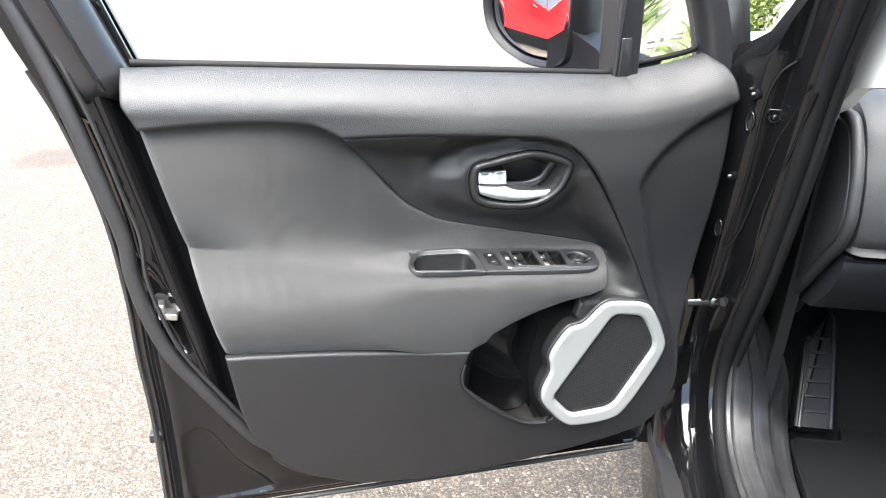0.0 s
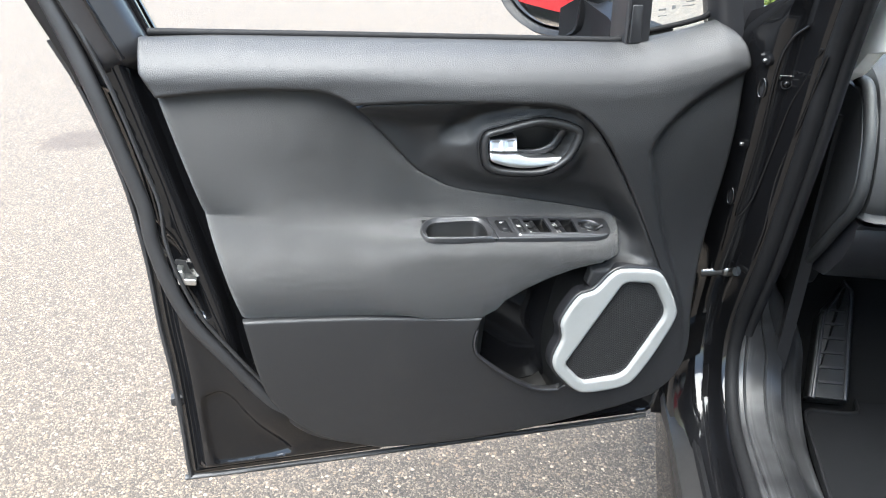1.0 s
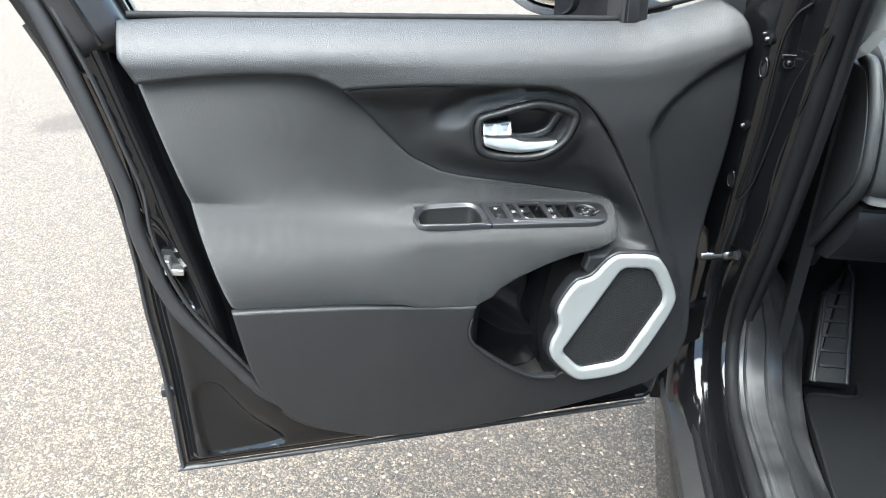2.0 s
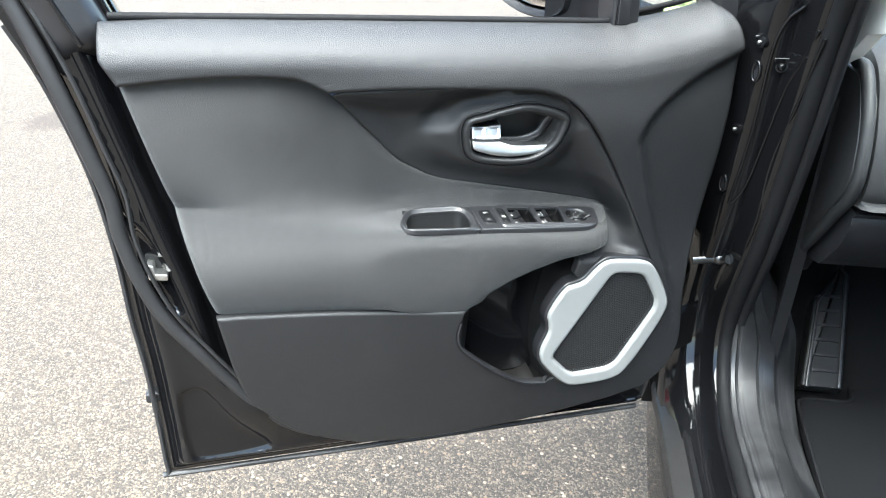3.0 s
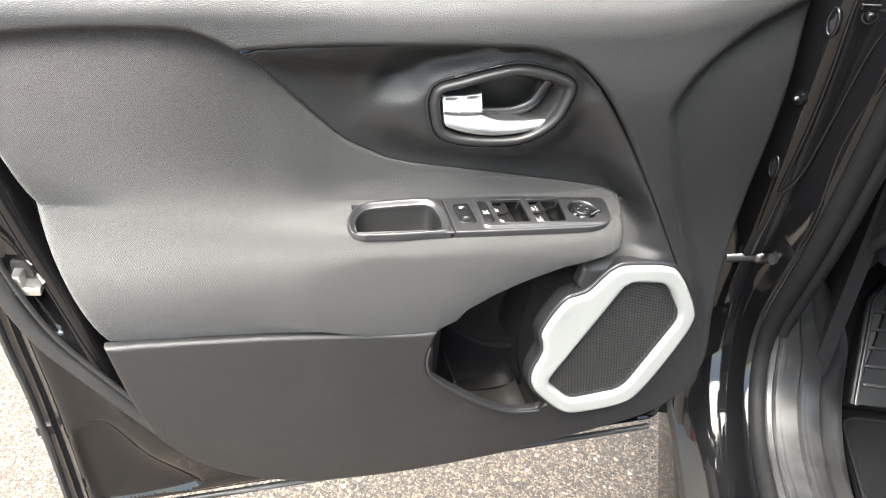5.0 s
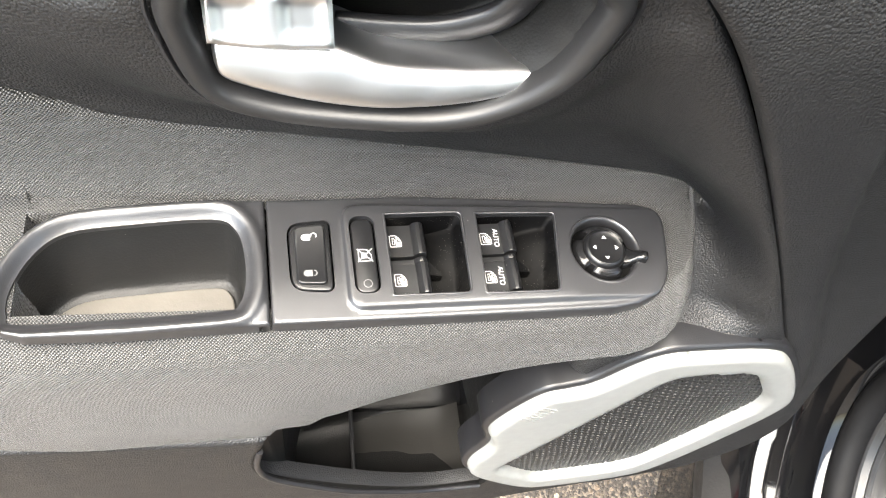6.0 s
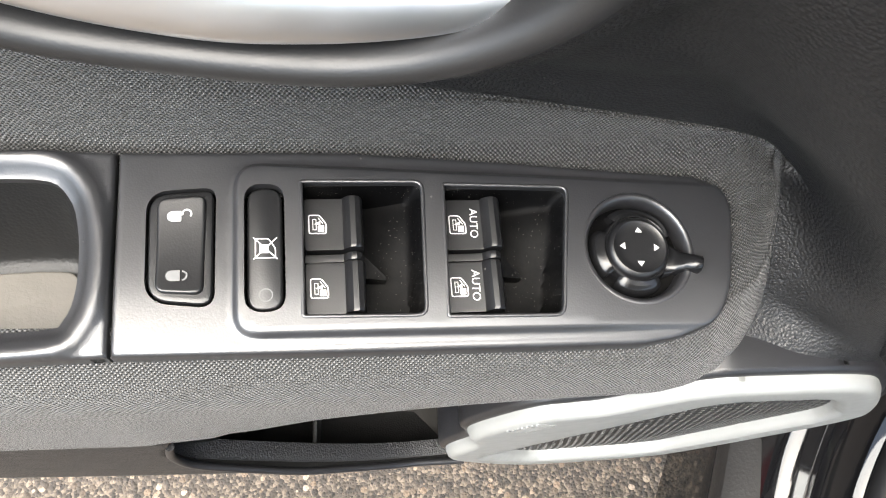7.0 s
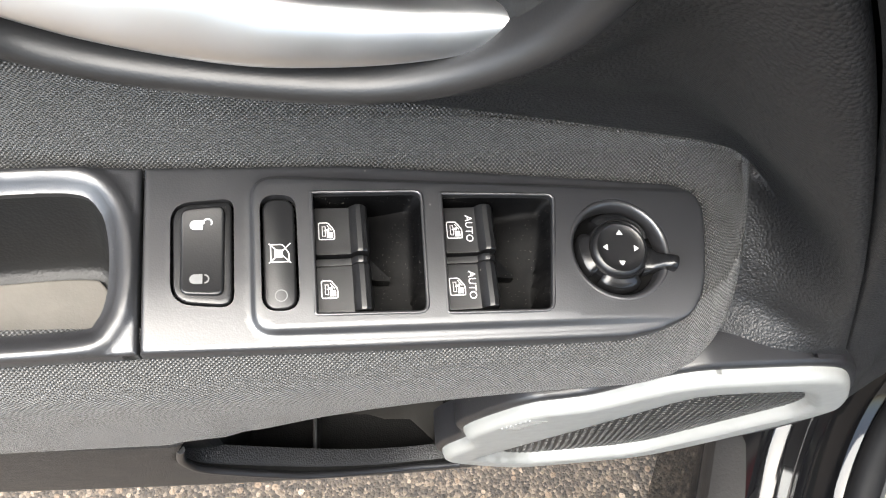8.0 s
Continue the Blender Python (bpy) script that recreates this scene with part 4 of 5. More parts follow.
    for d, h in [(-0.0010, -0.003), (0.0006, -0.012), (0.0016, -0.030), (0.0030, -0.036), (0.0060, -0.0375)]:
        q = inset(m, d)
        q[:, 1] -= 0.010 * ss(-0.012, -0.036, h) * ss(0.015, 0.055, q[:, 1])
        loops.append(plate_frame(q[:, 0], q[:, 1], np.full(len(q), h)))
    loft("cup_liner", loops, CAVITY, cup, "deep black cup", caps=(False, True), smooth=50)
    pad = np.stack([m[:, 0], m[:, 1] - 0.012 * ss(0.015, 0.055, m[:, 1])], -1)
    # Cup floor; its pale tone is sky light put into the colour
    block("cup_floor", inset(pad, 0.006), -0.0378, -0.0352, 0.0008, CUP_LIT, cup, plate_frame, "rubber cup floor with sky light in its pale colour")


CUP_LIT = plain("lit_rubber", (0.085, 0.078, 0.068), 0.6, 0, 0.3, 60, 0.1)
build_switch_panel()


# ---- loudspeaker ----
def build_speaker():
    corners = np.array(RING)
    ahead = np.roll(corners, -1, 0)
    ring_line = spline(np.stack([0.75 * corners + 0.25 * ahead, 0.25 * corners + 0.75 * ahead], 1).reshape(-1, 2), 3, True)
    edge = rounded(MESH_EDGE, [0.008] * 12, 5)

    def ring_h(x, z):
        d = gap_to(np.stack([x, z], -1), edge)
        return speaker_h(x, z) + 0.006 - 0.004 * (1 - np.sqrt(np.clip(1 - np.clip(1 - d / 0.004, 0, 1) ** 2, 0, 1)))

    ring = sheet("speaker_ring", ring_line, ring_h, SILVER, door, step=0.004, roll=0.005, drop=0.014, holes=[edge], hole_drop=0.010, label="silver painted loudspeaker surround", smooth=60)
    sheet("speaker_gasket", inset(ring_line, -0.004), lambda x, z: speaker_h(x, z) - 0.001, SMOOTH, door, step=0.006, roll=0.003, drop=0.020, holes=[inset(ring_line, 0.004)], label="black rim round the loudspeaker")
    # perforated cover: a hexagonal net of round holes
    pitch = 0.0048
    verts, faces = [], []
    (x0, z0), (x1, z1) = edge.min(0), edge.max(0)
    inner = inset(edge, -0.0035)
    turn = radians(-22)
    ct, st = math.cos(turn), math.sin(turn)
    mid = (edge.min(0) + edge.max(0)) / 2
    centres = []
    n = 40
    for j in range(-n, n + 1):
        for i in range(-n, n + 1):
            a, b = pitch * (i + 0.5 * (j % 2)), pitch * 0.866 * j
            centres.append((mid[0] + ct * a - st * b, mid[1] + st * a + ct * b))
    centres = np.array(centres)
    centres = centres[inside(centres, inner)]
    ang = np.radians(np.arange(6) * 60 + 30) + turn
    hexa = np.stack([np.cos(ang), np.sin(ang)], -1)
    for c in centres:
        k = len(verts)
        for r, h in ((pitch / math.sqrt(3) * 1.002, 0.0), (pitch * 0.36, 0.0), (pitch * 0.32, -0.0012)):
            q = c + hexa * r
            dome = 0.0025 * np.clip(gap_to(q, edge) / 0.04, 0, 1)
            for p, hh in zip(q, speaker_h(q[:, 0], q[:, 1]) - 0.001 + dome + h):
                verts.append((p[0], -hh, p[1]))
        for m in range(2):
            for i in range(6):
                j = (i + 1) % 6
                faces.append((k + 6 * m + i, k + 6 * m + j, k + 6 * m + 6 + j, k + 6 * m + 6 + i))
    net = solid("speaker_grille", verts, faces, NET, door, "dark perforated loudspeaker grille", 30)
    tagged(net, kind="stuff")
    block("speaker_cone", inner, -0.060, -0.050, 0.001, BLACK, door, label="black cloth behind the grille")
    # embossed bars on the surround
    for i in range(7):
        a, b = 0.1395 + 0.0018 * i, 0.6770 + 0.0026 * i
        dx, dz = 0.0046, -0.0032
        p = np.array([(a - dx, b - dz), (a - dx + 0.0008, b - dz + 0.0008), (a + dx + 0.0008, b + dz + 0.0008), (a + dx, b + dz)])
        h = speaker_h(p[:, 0], p[:, 1]) + 0.0064
        v = np.vstack([door_frame(p[:, 0], p[:, 1], h - 0.001), door_frame(p[:, 0], p[:, 1], h + 0.0002)])
        solid("emblem_bar", v, [(4, 5, 6, 7), (0, 1, 5, 4), (1, 2, 6, 5), (2, 3, 7, 6), (3, 0, 4, 7)], SILVER, ring, smooth=0)


NET = plain("dark_grille_plastic", (0.016, 0.016, 0.0165), 0.45, 0, 0.2, 200)
BLACK = plain("black_felt", (0.004, 0.004, 0.004), 0.9, 0, 0.2, 200)
build_speaker()


# ---- storage pocket ----
def build_pocket():
    low = spline(POCKET, 4)
    pod = spline([(0.142, 0.512), (0.134, 0.545), (0.126, 0.585), (0.134, 0.640), (0.150, 0.700), (0.190, 0.734), (0.200, 0.779)], 4)
    roof = spline([(0.185, 0.782), (0.135, 0.772), (0.092, 0.760), (0.051, 0.746), (0.020, 0.732), (-0.004, 0.712)], 3)
    mouth = np.vstack([low, pod[2:], roof[1:]])
    k_low = np.r_[np.ones(len(low)), np.linspace(0.8, 0, 8), np.zeros(len(mouth) - len(low) - 8)]
    lip_y = curve_at([(-0.02, 0.0045), (0.03, 0.008), (0.07, 0.015), (0.10, 0.0195), (0.2, 0.024)], mouth[:, 0])
    loops = []
    for y, down, tight in ((0.0, 0.0, 0.0), (0.006, 0.010, -0.001), (0.020, 0.75, -0.001), (0.045, 0.95, 0.0), (0.070, 1.0, 0.001), (0.084, 0.97, 0.005), (0.091, 0.90, 0.012)):
        q = inset(mouth, tight) if tight else mouth.copy()
        q[:, 1] += k_low * np.minimum(0.0, 0.487 - q[:, 1]) * down
        loops.append(door_frame(q[:, 0], q[:, 1], -(lip_y + y)))
    pocket = loft("door_pocket", loops, CAVITY, door, "dark storage pocket below the armrest", caps=(False, True), smooth=50)
    block("pocket_rib", rounded([(0.0322, 0.480), (0.0352, 0.480), (0.0352, 0.5215), (0.0322, 0.5215)], 0.0012, 3), -0.100, -0.030, 0.0010, SMOOTH, pocket, label="thin upright rib in the pocket")
    block("pocket_boss", circle(0.043, 0.600, 0.0070, 18), -0.118, -0.1015, 0.002, CAVITY, pocket, label="round screw boss in the pocket")
    floor = [[(x, y, 0.4885 + 0.05 * (y - 0.058) + dz) for x, dz in ((0.0355, 0.0), (0.070, 0.0), (0.100, 0.001), (0.116, 0.006), (0.124, 0.014))] for y in (0.034, 0.100)]
    v, f = rings([np.array(l) for l in floor] + [np.array(l) - [0, 0, 0.003] for l in floor[::-1]], (False, False), False)
    solid("pocket_floor", v, f, FLOOR_LIT, pocket, "pocket floor, paler for the light it reflects", 60)
    tube("pocket_lip", [(q[0], curve_at([(-0.02, 0.0045), (0.03, 0.008), (0.07, 0.015), (0.10, 0.0195), (0.2, 0.024)], q[0]), q[1]) for q in low[3:]], 0.0022, SMOOTH, pocket, "rolled edge of the pocket", n=8)


# Paler than CAVITY: reflected light put into the pocket floor's colour
FLOOR_LIT = plain("lit_smooth_plastic", (0.015, 0.0143, 0.0132), 0.32, 0, 0.2, 40, 0.05)
build_pocket()


# ---- door shell, seals and window frame ----
EDGE = [(-0.612, 1.200), (-0.588, 1.140), (-0.566, 1.090), (-0.550, 1.043), (-0.521, 0.921), (-0.507, 0.793), (-0.503, 0.681), (-0.497, 0.589), (-0.494, 0.480)]


def build_shell():
    outline = np.vstack([spline(EDGE, 4), [(-0.493, 0.380), (-0.488, 0.373), (0.360, 0.369), (0.372, 0.376)], spline([(0.395, 0.480), (0.404, 0.620), (0.408, 0.900), (0.412, 1.060), (0.398, 1.075)], 3), [(0.34, 1.066), (0.2, 1.055), (0.0, 1.058), (-0.3, 1.072), (-0.436, 1.078), (-0.452, 1.108), (-0.488, 1.198)]])
    stamped = spline([(-0.456, 0.530), (-0.440, 0.556), (-0.408, 0.553), (-0.372, 0.500), (-0.318, 0.432), (-0.332, 0.412), (-0.425, 0.407), (-0.450, 0.424)], 5, True)
    latch_bay = spline([(-0.500, 0.840), (-0.470, 0.845), (-0.440, 0.790), (-0.420, 0.720), (-0.425, 0.690), (-0.450, 0.700), (-0.470, 0.760)], 4, True)

    side = spline([(-0.299, 0.501), (-0.340, 0.556), (-0.358, 0.612), (-0.374, 0.718), (-0.412, 0.880), (-0.450, 1.045), (-0.470, 1.130)], 6)

    def relief(x, z):
        p = np.stack([x, z], -1)
        d = gap_to(p, outline)
        d = np.where(z > 1.045, 0.1, d)
        h = -0.106 + 0.010 * ss(0.008, 0.014, d) + 0.022 * ss(0.018, 0.040, d)
        s = np.where(inside(p, stamped), gap_to(p, stamped), 0)
        h = h - 0.007 * ss(0.0, 0.010, s)
        s = np.where(inside(p, latch_bay), gap_to(p, latch_bay), 0)
        h = h - 0.010 * ss(0.0, 0.012, s)
        # swelling towards the trim
        h = h + 0.022 * ss(-0.46, -0.36, x + 0.20 * (z - 0.7)) * ss(0.42, 0.52, z)
        under = ss(0.012, 0.045, x - curve_at([(0.433, -0.177), (0.463, -0.249), (0.501, -0.299), (0.556, -0.34), (0.612, -0.358), (0.718, -0.374), (1.045, -0.45)], z))
        edge = x - curve_at([(0.433, -0.177), (0.463, -0.249), (0.501, -0.299), (0.556, -0.34), (0.612, -0.358), (0.718, -0.374), (1.045, -0.45), (1.13, -0.47)], z)
        gap = ss(-0.034, -0.016, edge) * ss(0.50, 0.62, z)
        return np.maximum(h - 0.045 * under, -0.118 - 0.02 * gap) - 0.038 * gap * (1 - under)

    shell = sheet("inner_panel", outline, relief, GLOSS, door, step=0.009, roll=0.003, drop=0.01, label="gloss black painted inner door panel", smooth=60, creases=[inset(outline, d) for d in (0.008, 0.011, 0.014, 0.018, 0.025, 0.032, 0.040)] + [inset(stamped, d) for d in (0.0, 0.004, 0.008, 0.012)] + [inset(latch_bay, d) for d in (0.0, 0.005, 0.010)] + [[(x + d, z) for x, z in side] for d in (-0.036, -0.030, -0.025, -0.020, -0.015, -0.008, 0.0, 0.012, 0.022, 0.032, 0.045)])
    # deep channel between panel and trim
    run = side[4:-2]
    loops = [np.stack([run[:, 0] + a, np.full(len(run), y), run[:, 1]], -1) for a, y in ((-0.050, 0.0660), (-0.042, 0.0618), (-0.036, 0.0622), (-0.031, 0.0665), (-0.027, 0.075), (-0.022, 0.086), (-0.014, 0.092), (0.004, 0.093), (0.030, 0.094))]
    v, f = rings(loops, (False, False), False)
    solid("panel_channel", v, f, GLOSS, door, "gloss black channel beside the trim", 80)
    skin = ccw(inset(outline, -0.003))
    loops = []
    for d, h in [(0.030, -0.185), (0.012, -0.172), (0.003, -0.150), (0.0, -0.122), (0.0, -0.117), (0.001, -0.114), (0.004, -0.116), (0.012, -0.121)]:
        q = inset(skin, d)
        loops.append(door_frame(q[:, 0], q[:, 1], np.full(len(q), h)))
    loft("outer_skin", loops, GLOSS, door, "gloss black outer door skin", smooth=50)
    # weather seal on the door
    run = spline([(-0.640, 0.085, 1.300), (-0.585, 0.080, 1.190), (-0.553, 0.074, 1.110), (-0.531, 0.068, 1.040), (-0.508, 0.066, 0.950), (-0.492, 0.066, 0.880), (-0.489, 0.068, 0.825), (-0.475, 0.068, 0.757), (-0.450, 0.066, 0.690), (-0.408, 0.064, 0.625), (-0.372, 0.064, 0.570), (-0.330, 0.062, 0.515), (-0.270, 0.064, 0.460), (-0.180, 0.068, 0.425)], 6)
    tube("door_seal", run, 0.0115, SEAL_LIT, door, "thick black rubber door seal", flat=0.75)
    edge2 = spline([(-0.617, 0.072, 1.300), (-0.562, 0.068, 1.190), (-0.530, 0.060, 1.110), (-0.506, 0.055, 1.040), (-0.484, 0.052, 0.950), (-0.470, 0.052, 0.890), (-0.469, 0.054, 0.830), (-0.456, 0.055, 0.765), (-0.432, 0.054, 0.700), (-0.392, 0.052, 0.635), (-0.356, 0.052, 0.580), (-0.320, 0.052, 0.530)], 6)
    tube("seal_lip", edge2, 0.0032, SEAL_LIT, door, "thin lip beside the door seal", n=6)
    hem = spline([(-0.575, 0.104, 1.105), (-0.546, 0.102, 1.035), (-0.514, 0.100, 0.915), (-0.500, 0.100, 0.790), (-0.496, 0.100, 0.681), (-0.489, 0.100, 0.589), (-0.486, 0.100, 0.480), (-0.484, 0.100, 0.392), (-0.470, 0.100, 0.382), (-0.2, 0.100, 0.379), (0.1, 0.100, 0.378), (0.35, 0.100, 0.378)], 6)
    tube("edge_seal", hem - np.array([0.003, 0.010, 0.0]), 0.0048, SEAL_LIT, door, "thin black edge strip", n=6)
    # latch
    latch = block("latch", rounded([(-0.466, 0.752), (-0.430, 0.748), (-0.428, 0.786), (-0.464, 0.790)], 0.004), -0.110, -0.078, 0.002, BLACK, door, label="steel door latch in a black bay")
    block("latch_jaw", rounded([(-0.461, 0.759), (-0.436, 0.755), (-0.435, 0.764), (-0.452, 0.767), (-0.452, 0.780), (-0.461, 0.782)], 0.002), -0.092, -0.058, 0.001, STEEL, latch, label="bright steel jaw")
    block("edge_stop", rounded([(-0.503, 0.522), (-0.482, 0.522), (-0.482, 0.538), (-0.503, 0.538)], 0.004), -0.112, -0.098, 0.002, SEAL_LIT, door, label="small rubber stop on the edge")
    # belt strip
    line = [(x, 0.062 - 0.0, float(curve_at(BELT, x)) + 0.001) for x in np.linspace(-0.455, 0.20, 30)]
    tube("belt_strip", line, 0.0055, RUBBER, door, "black rubber strip along the window", n=8)
    line = [(x, 0.112, float(curve_at(BELT, x)) - 0.034) for x in np.linspace(-0.47, 0.36, 30)]
    tube("outer_belt_strip", line, 0.008, RUBBER, door, "outer rubber strip along the window", n=8)


build_shell()


def sweep(name, path, section, material, parent, label="", smooth=45):
    """A section (outwards, depth) carried along a path in the door's plane."""
    p = np.array(path, float)
    t = np.gradient(p, axis=0)
    t /= np.linalg.norm(t, axis=1)[:, None]
    nrm = np.stack([-t[:, 1], t[:, 0]], -1)
    loops = []
    for c, m in zip(p, nrm):
        sink = 0.075 * float(ss(1.100, 1.055, c[1])) if c[0] < 0 else 0.0
        q = np.array([(c[0] + m[0] * a, y + sink, c[1] + m[1] * a) for a, y in section])
        loops.append(q)
    return loft(name, loops, material, parent, label, smooth=smooth)


def build_window():
    rear = spline([(-0.440, 1.050), (-0.463, 1.100), (-0.497, 1.180), (-0.545, 1.300), (-0.580, 1.420), (-0.560, 1.510), (-0.460, 1.560), (-0.200, 1.580), (0.020, 1.560), (0.140, 1.480), (0.250, 1.330), (0.325, 1.200), (0.352, 1.120), (0.362, 1.060)], 5)
    sect = [(0.0, 0.050), (0.006, 0.045), (0.030, 0.045), (0.034, 0.052), (0.060, 0.060), (0.064, 0.098), (0.100, 0.102), (0.103, 0.112), (0.060, 0.118), (0.0, 0.112), (-0.006, 0.100), (-0.006, 0.060)]
    frame_ob = sweep("window_frame", rear, sect, SMOOTH, door, "black window frame")
    tube("frame_groove", [(x - 0.034, 0.047, z + 0.008) for x, z in rear[3:24]], 0.004, GLOSS, frame_ob, n=6)
    # divider and quarter glass
    post = block("divider_post", rounded([(0.196, 1.080), (0.236, 1.082), (0.222, 1.560), (0.186, 1.560)], 0.004), -0.098, -0.048, 0.004, SMOOTH, door, label="black upright between the panes")
    block("post_cover", rounded([(0.203, 1.088), (0.222, 1.089), (0.219, 1.142), (0.203, 1.142)], 0.003), -0.06, -0.0465, 0.0012, SMOOTH, post)
    pane = [(0.232, 1.070), (0.350, 1.085), (0.335, 1.190), (0.260, 1.330), (0.205, 1.430), (0.205, 1.300)]
    q = block("quarter_window", rounded(pane, 0.01), -0.086, -0.082, 0.0008, GLASS, door, label="clear quarter glass with faint printed marks")
    q.visible_shadow = False
    tube("quarter_seal", [(x, 0.080, z) for x, z in spline([(0.236, 1.098), (0.270, 1.104), (0.320, 1.114), (0.345, 1.124), (0.350, 1.150), (0.338, 1.210)], 4)], 0.0045, RUBBER, door, "black rubber round the quarter glass", n=8)
    for a, b, w, h in ((0.262, 1.128, 0.012, 0.003), (0.283, 1.130, 0.006, 0.006), (0.305, 1.140, 0.014, 0.002), (0.262, 1.120, 0.014, 0.0015), (0.300, 1.134, 0.020, 0.0015)):
        block("printed_bar", [(a, b), (a + w, b + 0.1 * w), (a + w, b + h + 0.1 * w), (a, b + h)], -0.0815, -0.0812, 0.0001, GREYPRINT, q, smooth=0)


build_window()


# ---- side mirror ----
def build_mirror():
    g = np.array([0.145, 0.255, 1.160])
    tx = np.array([-0.43, 0.9025, 0.0])
    tx /= np.linalg.norm(tx)
    up = np.array([0.0, 0.045, 1.0])
    nrm = np.cross(tx, up)
    nrm = nrm if nrm[1] < 0 else -nrm

    def mirror_frame(a, b, h):
        a, b, h = np.broadcast_arrays(np.asarray(a, float), np.asarray(b, float), np.asarray(h, float))
        return g + a[..., None] * tx + b[..., None] * up + h[..., None] * nrm

    glass = spline([(-0.083, -0.045), (-0.066, -0.070), (0.00, -0.072), (0.055, -0.052), (0.082, -0.020), (0.086, 0.040), (0.070, 0.070), (-0.060, 0.072), (-0.083, 0.050)], 6, True)
    shell = ccw(inset(ccw(glass), -0.016))
    loops = []
    for d, h in [(0.012, 0.002), (0.011, 0.014), (0.004, 0.018), (0.0, 0.010), (-0.003, -0.015), (0.002, -0.050), (0.020, -0.085), (0.045, -0.100)]:
        q = inset(shell, d)
        loops.append(mirror_frame(q[:, 0], q[:, 1], np.full(len(q), h)))
    housing = loft("mirror_housing", loops, SHELL, door, "black door mirror housing", caps=(False, True), smooth=60)
    block("mirror_glass", glass, 0.0, 0.004, 0.001, MIRROR, housing, mirror_frame, "mirror glass reflecting a red car")
    foot = [[(0.150, 0.190, 1.075), (0.170, 0.165, 1.072), (0.205, 0.205, 1.072), (0.190, 0.235, 1.075), (0.190, 0.235, 1.120), (0.205, 0.205, 1.140), (0.170, 0.165, 1.140), (0.150, 0.190, 1.120)],
            [(0.190, 0.150, 1.076), (0.200, 0.120, 1.074), (0.262, 0.130, 1.070), (0.262, 0.170, 1.072), (0.262, 0.170, 1.100), (0.262, 0.130, 1.115), (0.200, 0.120, 1.115), (0.190, 0.150, 1.100)],
            [(0.200, 0.110, 1.070), (0.205, 0.095, 1.070), (0.300, 0.100, 1.066), (0.300, 0.130, 1.066), (0.300, 0.130, 1.090), (0.300, 0.100, 1.100), (0.205, 0.095, 1.100), (0.200, 0.110, 1.090)]]
    loft("mirror_foot", foot, SHELL, housing, "gloss black mirror foot", smooth=30)


build_mirror()


# ---- hinge side of the door ----
def build_check_strap():
    a, b = car_frame(0.262, 0.352, 0.664), car_frame(0.262, 0.425, 0.676)
    t = b - a
    bar = tube("check_strap", [a + t * k for k in np.linspace(0.05, 1, 8)], 0.008, DULL, door, "dull steel door check strap", n=8, flat=0.5)
    tube("check_bracket", [a + t * k for k in np.linspace(0.50, 1.05, 9)], [0.004, 0.010, 0.012, 0.011, 0.010, 0.011, 0.013, 0.013, 0.009], DULL, bar, "dull steel bracket", n=10, flat=0.6)
    for k in (0.72, 0.98):
        c = a + t * k
        tube("rivet", [c + np.array([0, -0.018, 0.008]), c + np.array([0, 0.006, -0.004])], 0.008, DULL, bar, n=10)
    for z, dz in ((0.90, 0.05), (0.52, 0.05)):
        h = tube("hinge", [car_frame(0.255, 0.335, z - dz), car_frame(0.255, 0.335, z + dz)], 0.011, GLOSS, door, "black painted door hinge", n=12)
        loft("hinge_leaf", [car_frame(np.array([0.25, 0.26, 0.30, 0.29]), np.array([0.345, 0.335, 0.370, 0.385]), z + k) for k in (-dz * 0.8, dz * 0.8)], GLOSS, h)


build_check_strap()


# ---- the car round the door opening ----
RIM = [(-1.05, 0.41), (-0.60, 0.41), (-0.25, 0.41), (0.0, 0.41), (0.08, 0.411), (0.14, 0.417), (0.19, 0.436), (0.228, 0.470), (0.248, 0.520), (0.241, 0.580), (0.207, 0.660), (0.167, 0.750), (0.126, 0.870), (0.091, 0.985), (0.050, 1.130), (-0.030, 1.290), (-0.180, 1.450), (-0.400, 1.550), (-0.700, 1.580), (-1.05, 1.580)]


def rim_sweep(name, section, material, parent, label="", s0=0.0, s1=1.0, closed=True, smooth=45, taper=None):
    """A section (into the opening, to the right) carried round the doorway. The pillar narrows above the wing; taper (from, to) shrinks the section towards its end."""
    p = spline(RIM, 6)
    k0, k1 = int(s0 * (len(p) - 1)), int(s1 * (len(p) - 1))
    t = np.gradient(p, axis=0)
    t /= np.linalg.norm(t, axis=1)[:, None]
    nrm = np.stack([-t[:, 1], t[:, 0]], -1)
    loops = []
    for i in range(k0, k1 + 1):
        a, v = section[:, 0], section[:, 1]
        z, rising = p[i, 1], p[i, 0] > -0.4
        if z > 0.9 and rising:
            a = np.maximum(a, -curve_at([(1.00, 0.30), (1.06, 0.20), (1.12, 0.085), (1.25, 0.075)], z))
            v = np.maximum(v, curve_at([(1.06, 0.330), (1.10, 0.358), (1.145, 0.380), (1.21, 0.404), (1.45, 0.43)], z))
        if taper:
            k = float(ss(taper[0], taper[1], i / (len(p) - 1)))
            v = v[0] + (v - v[0]) * (1 - 0.80 * k)
            a = a[0] + (a - a[0]) * (1 - 0.75 * k)
        loops.append(car_frame(p[i, 0] + nrm[i, 0] * a, v, p[i, 1] + nrm[i, 1] * a))
    return loft(name, loops, material, parent, label, caps=(closed, closed), smooth=smooth, closed=closed)


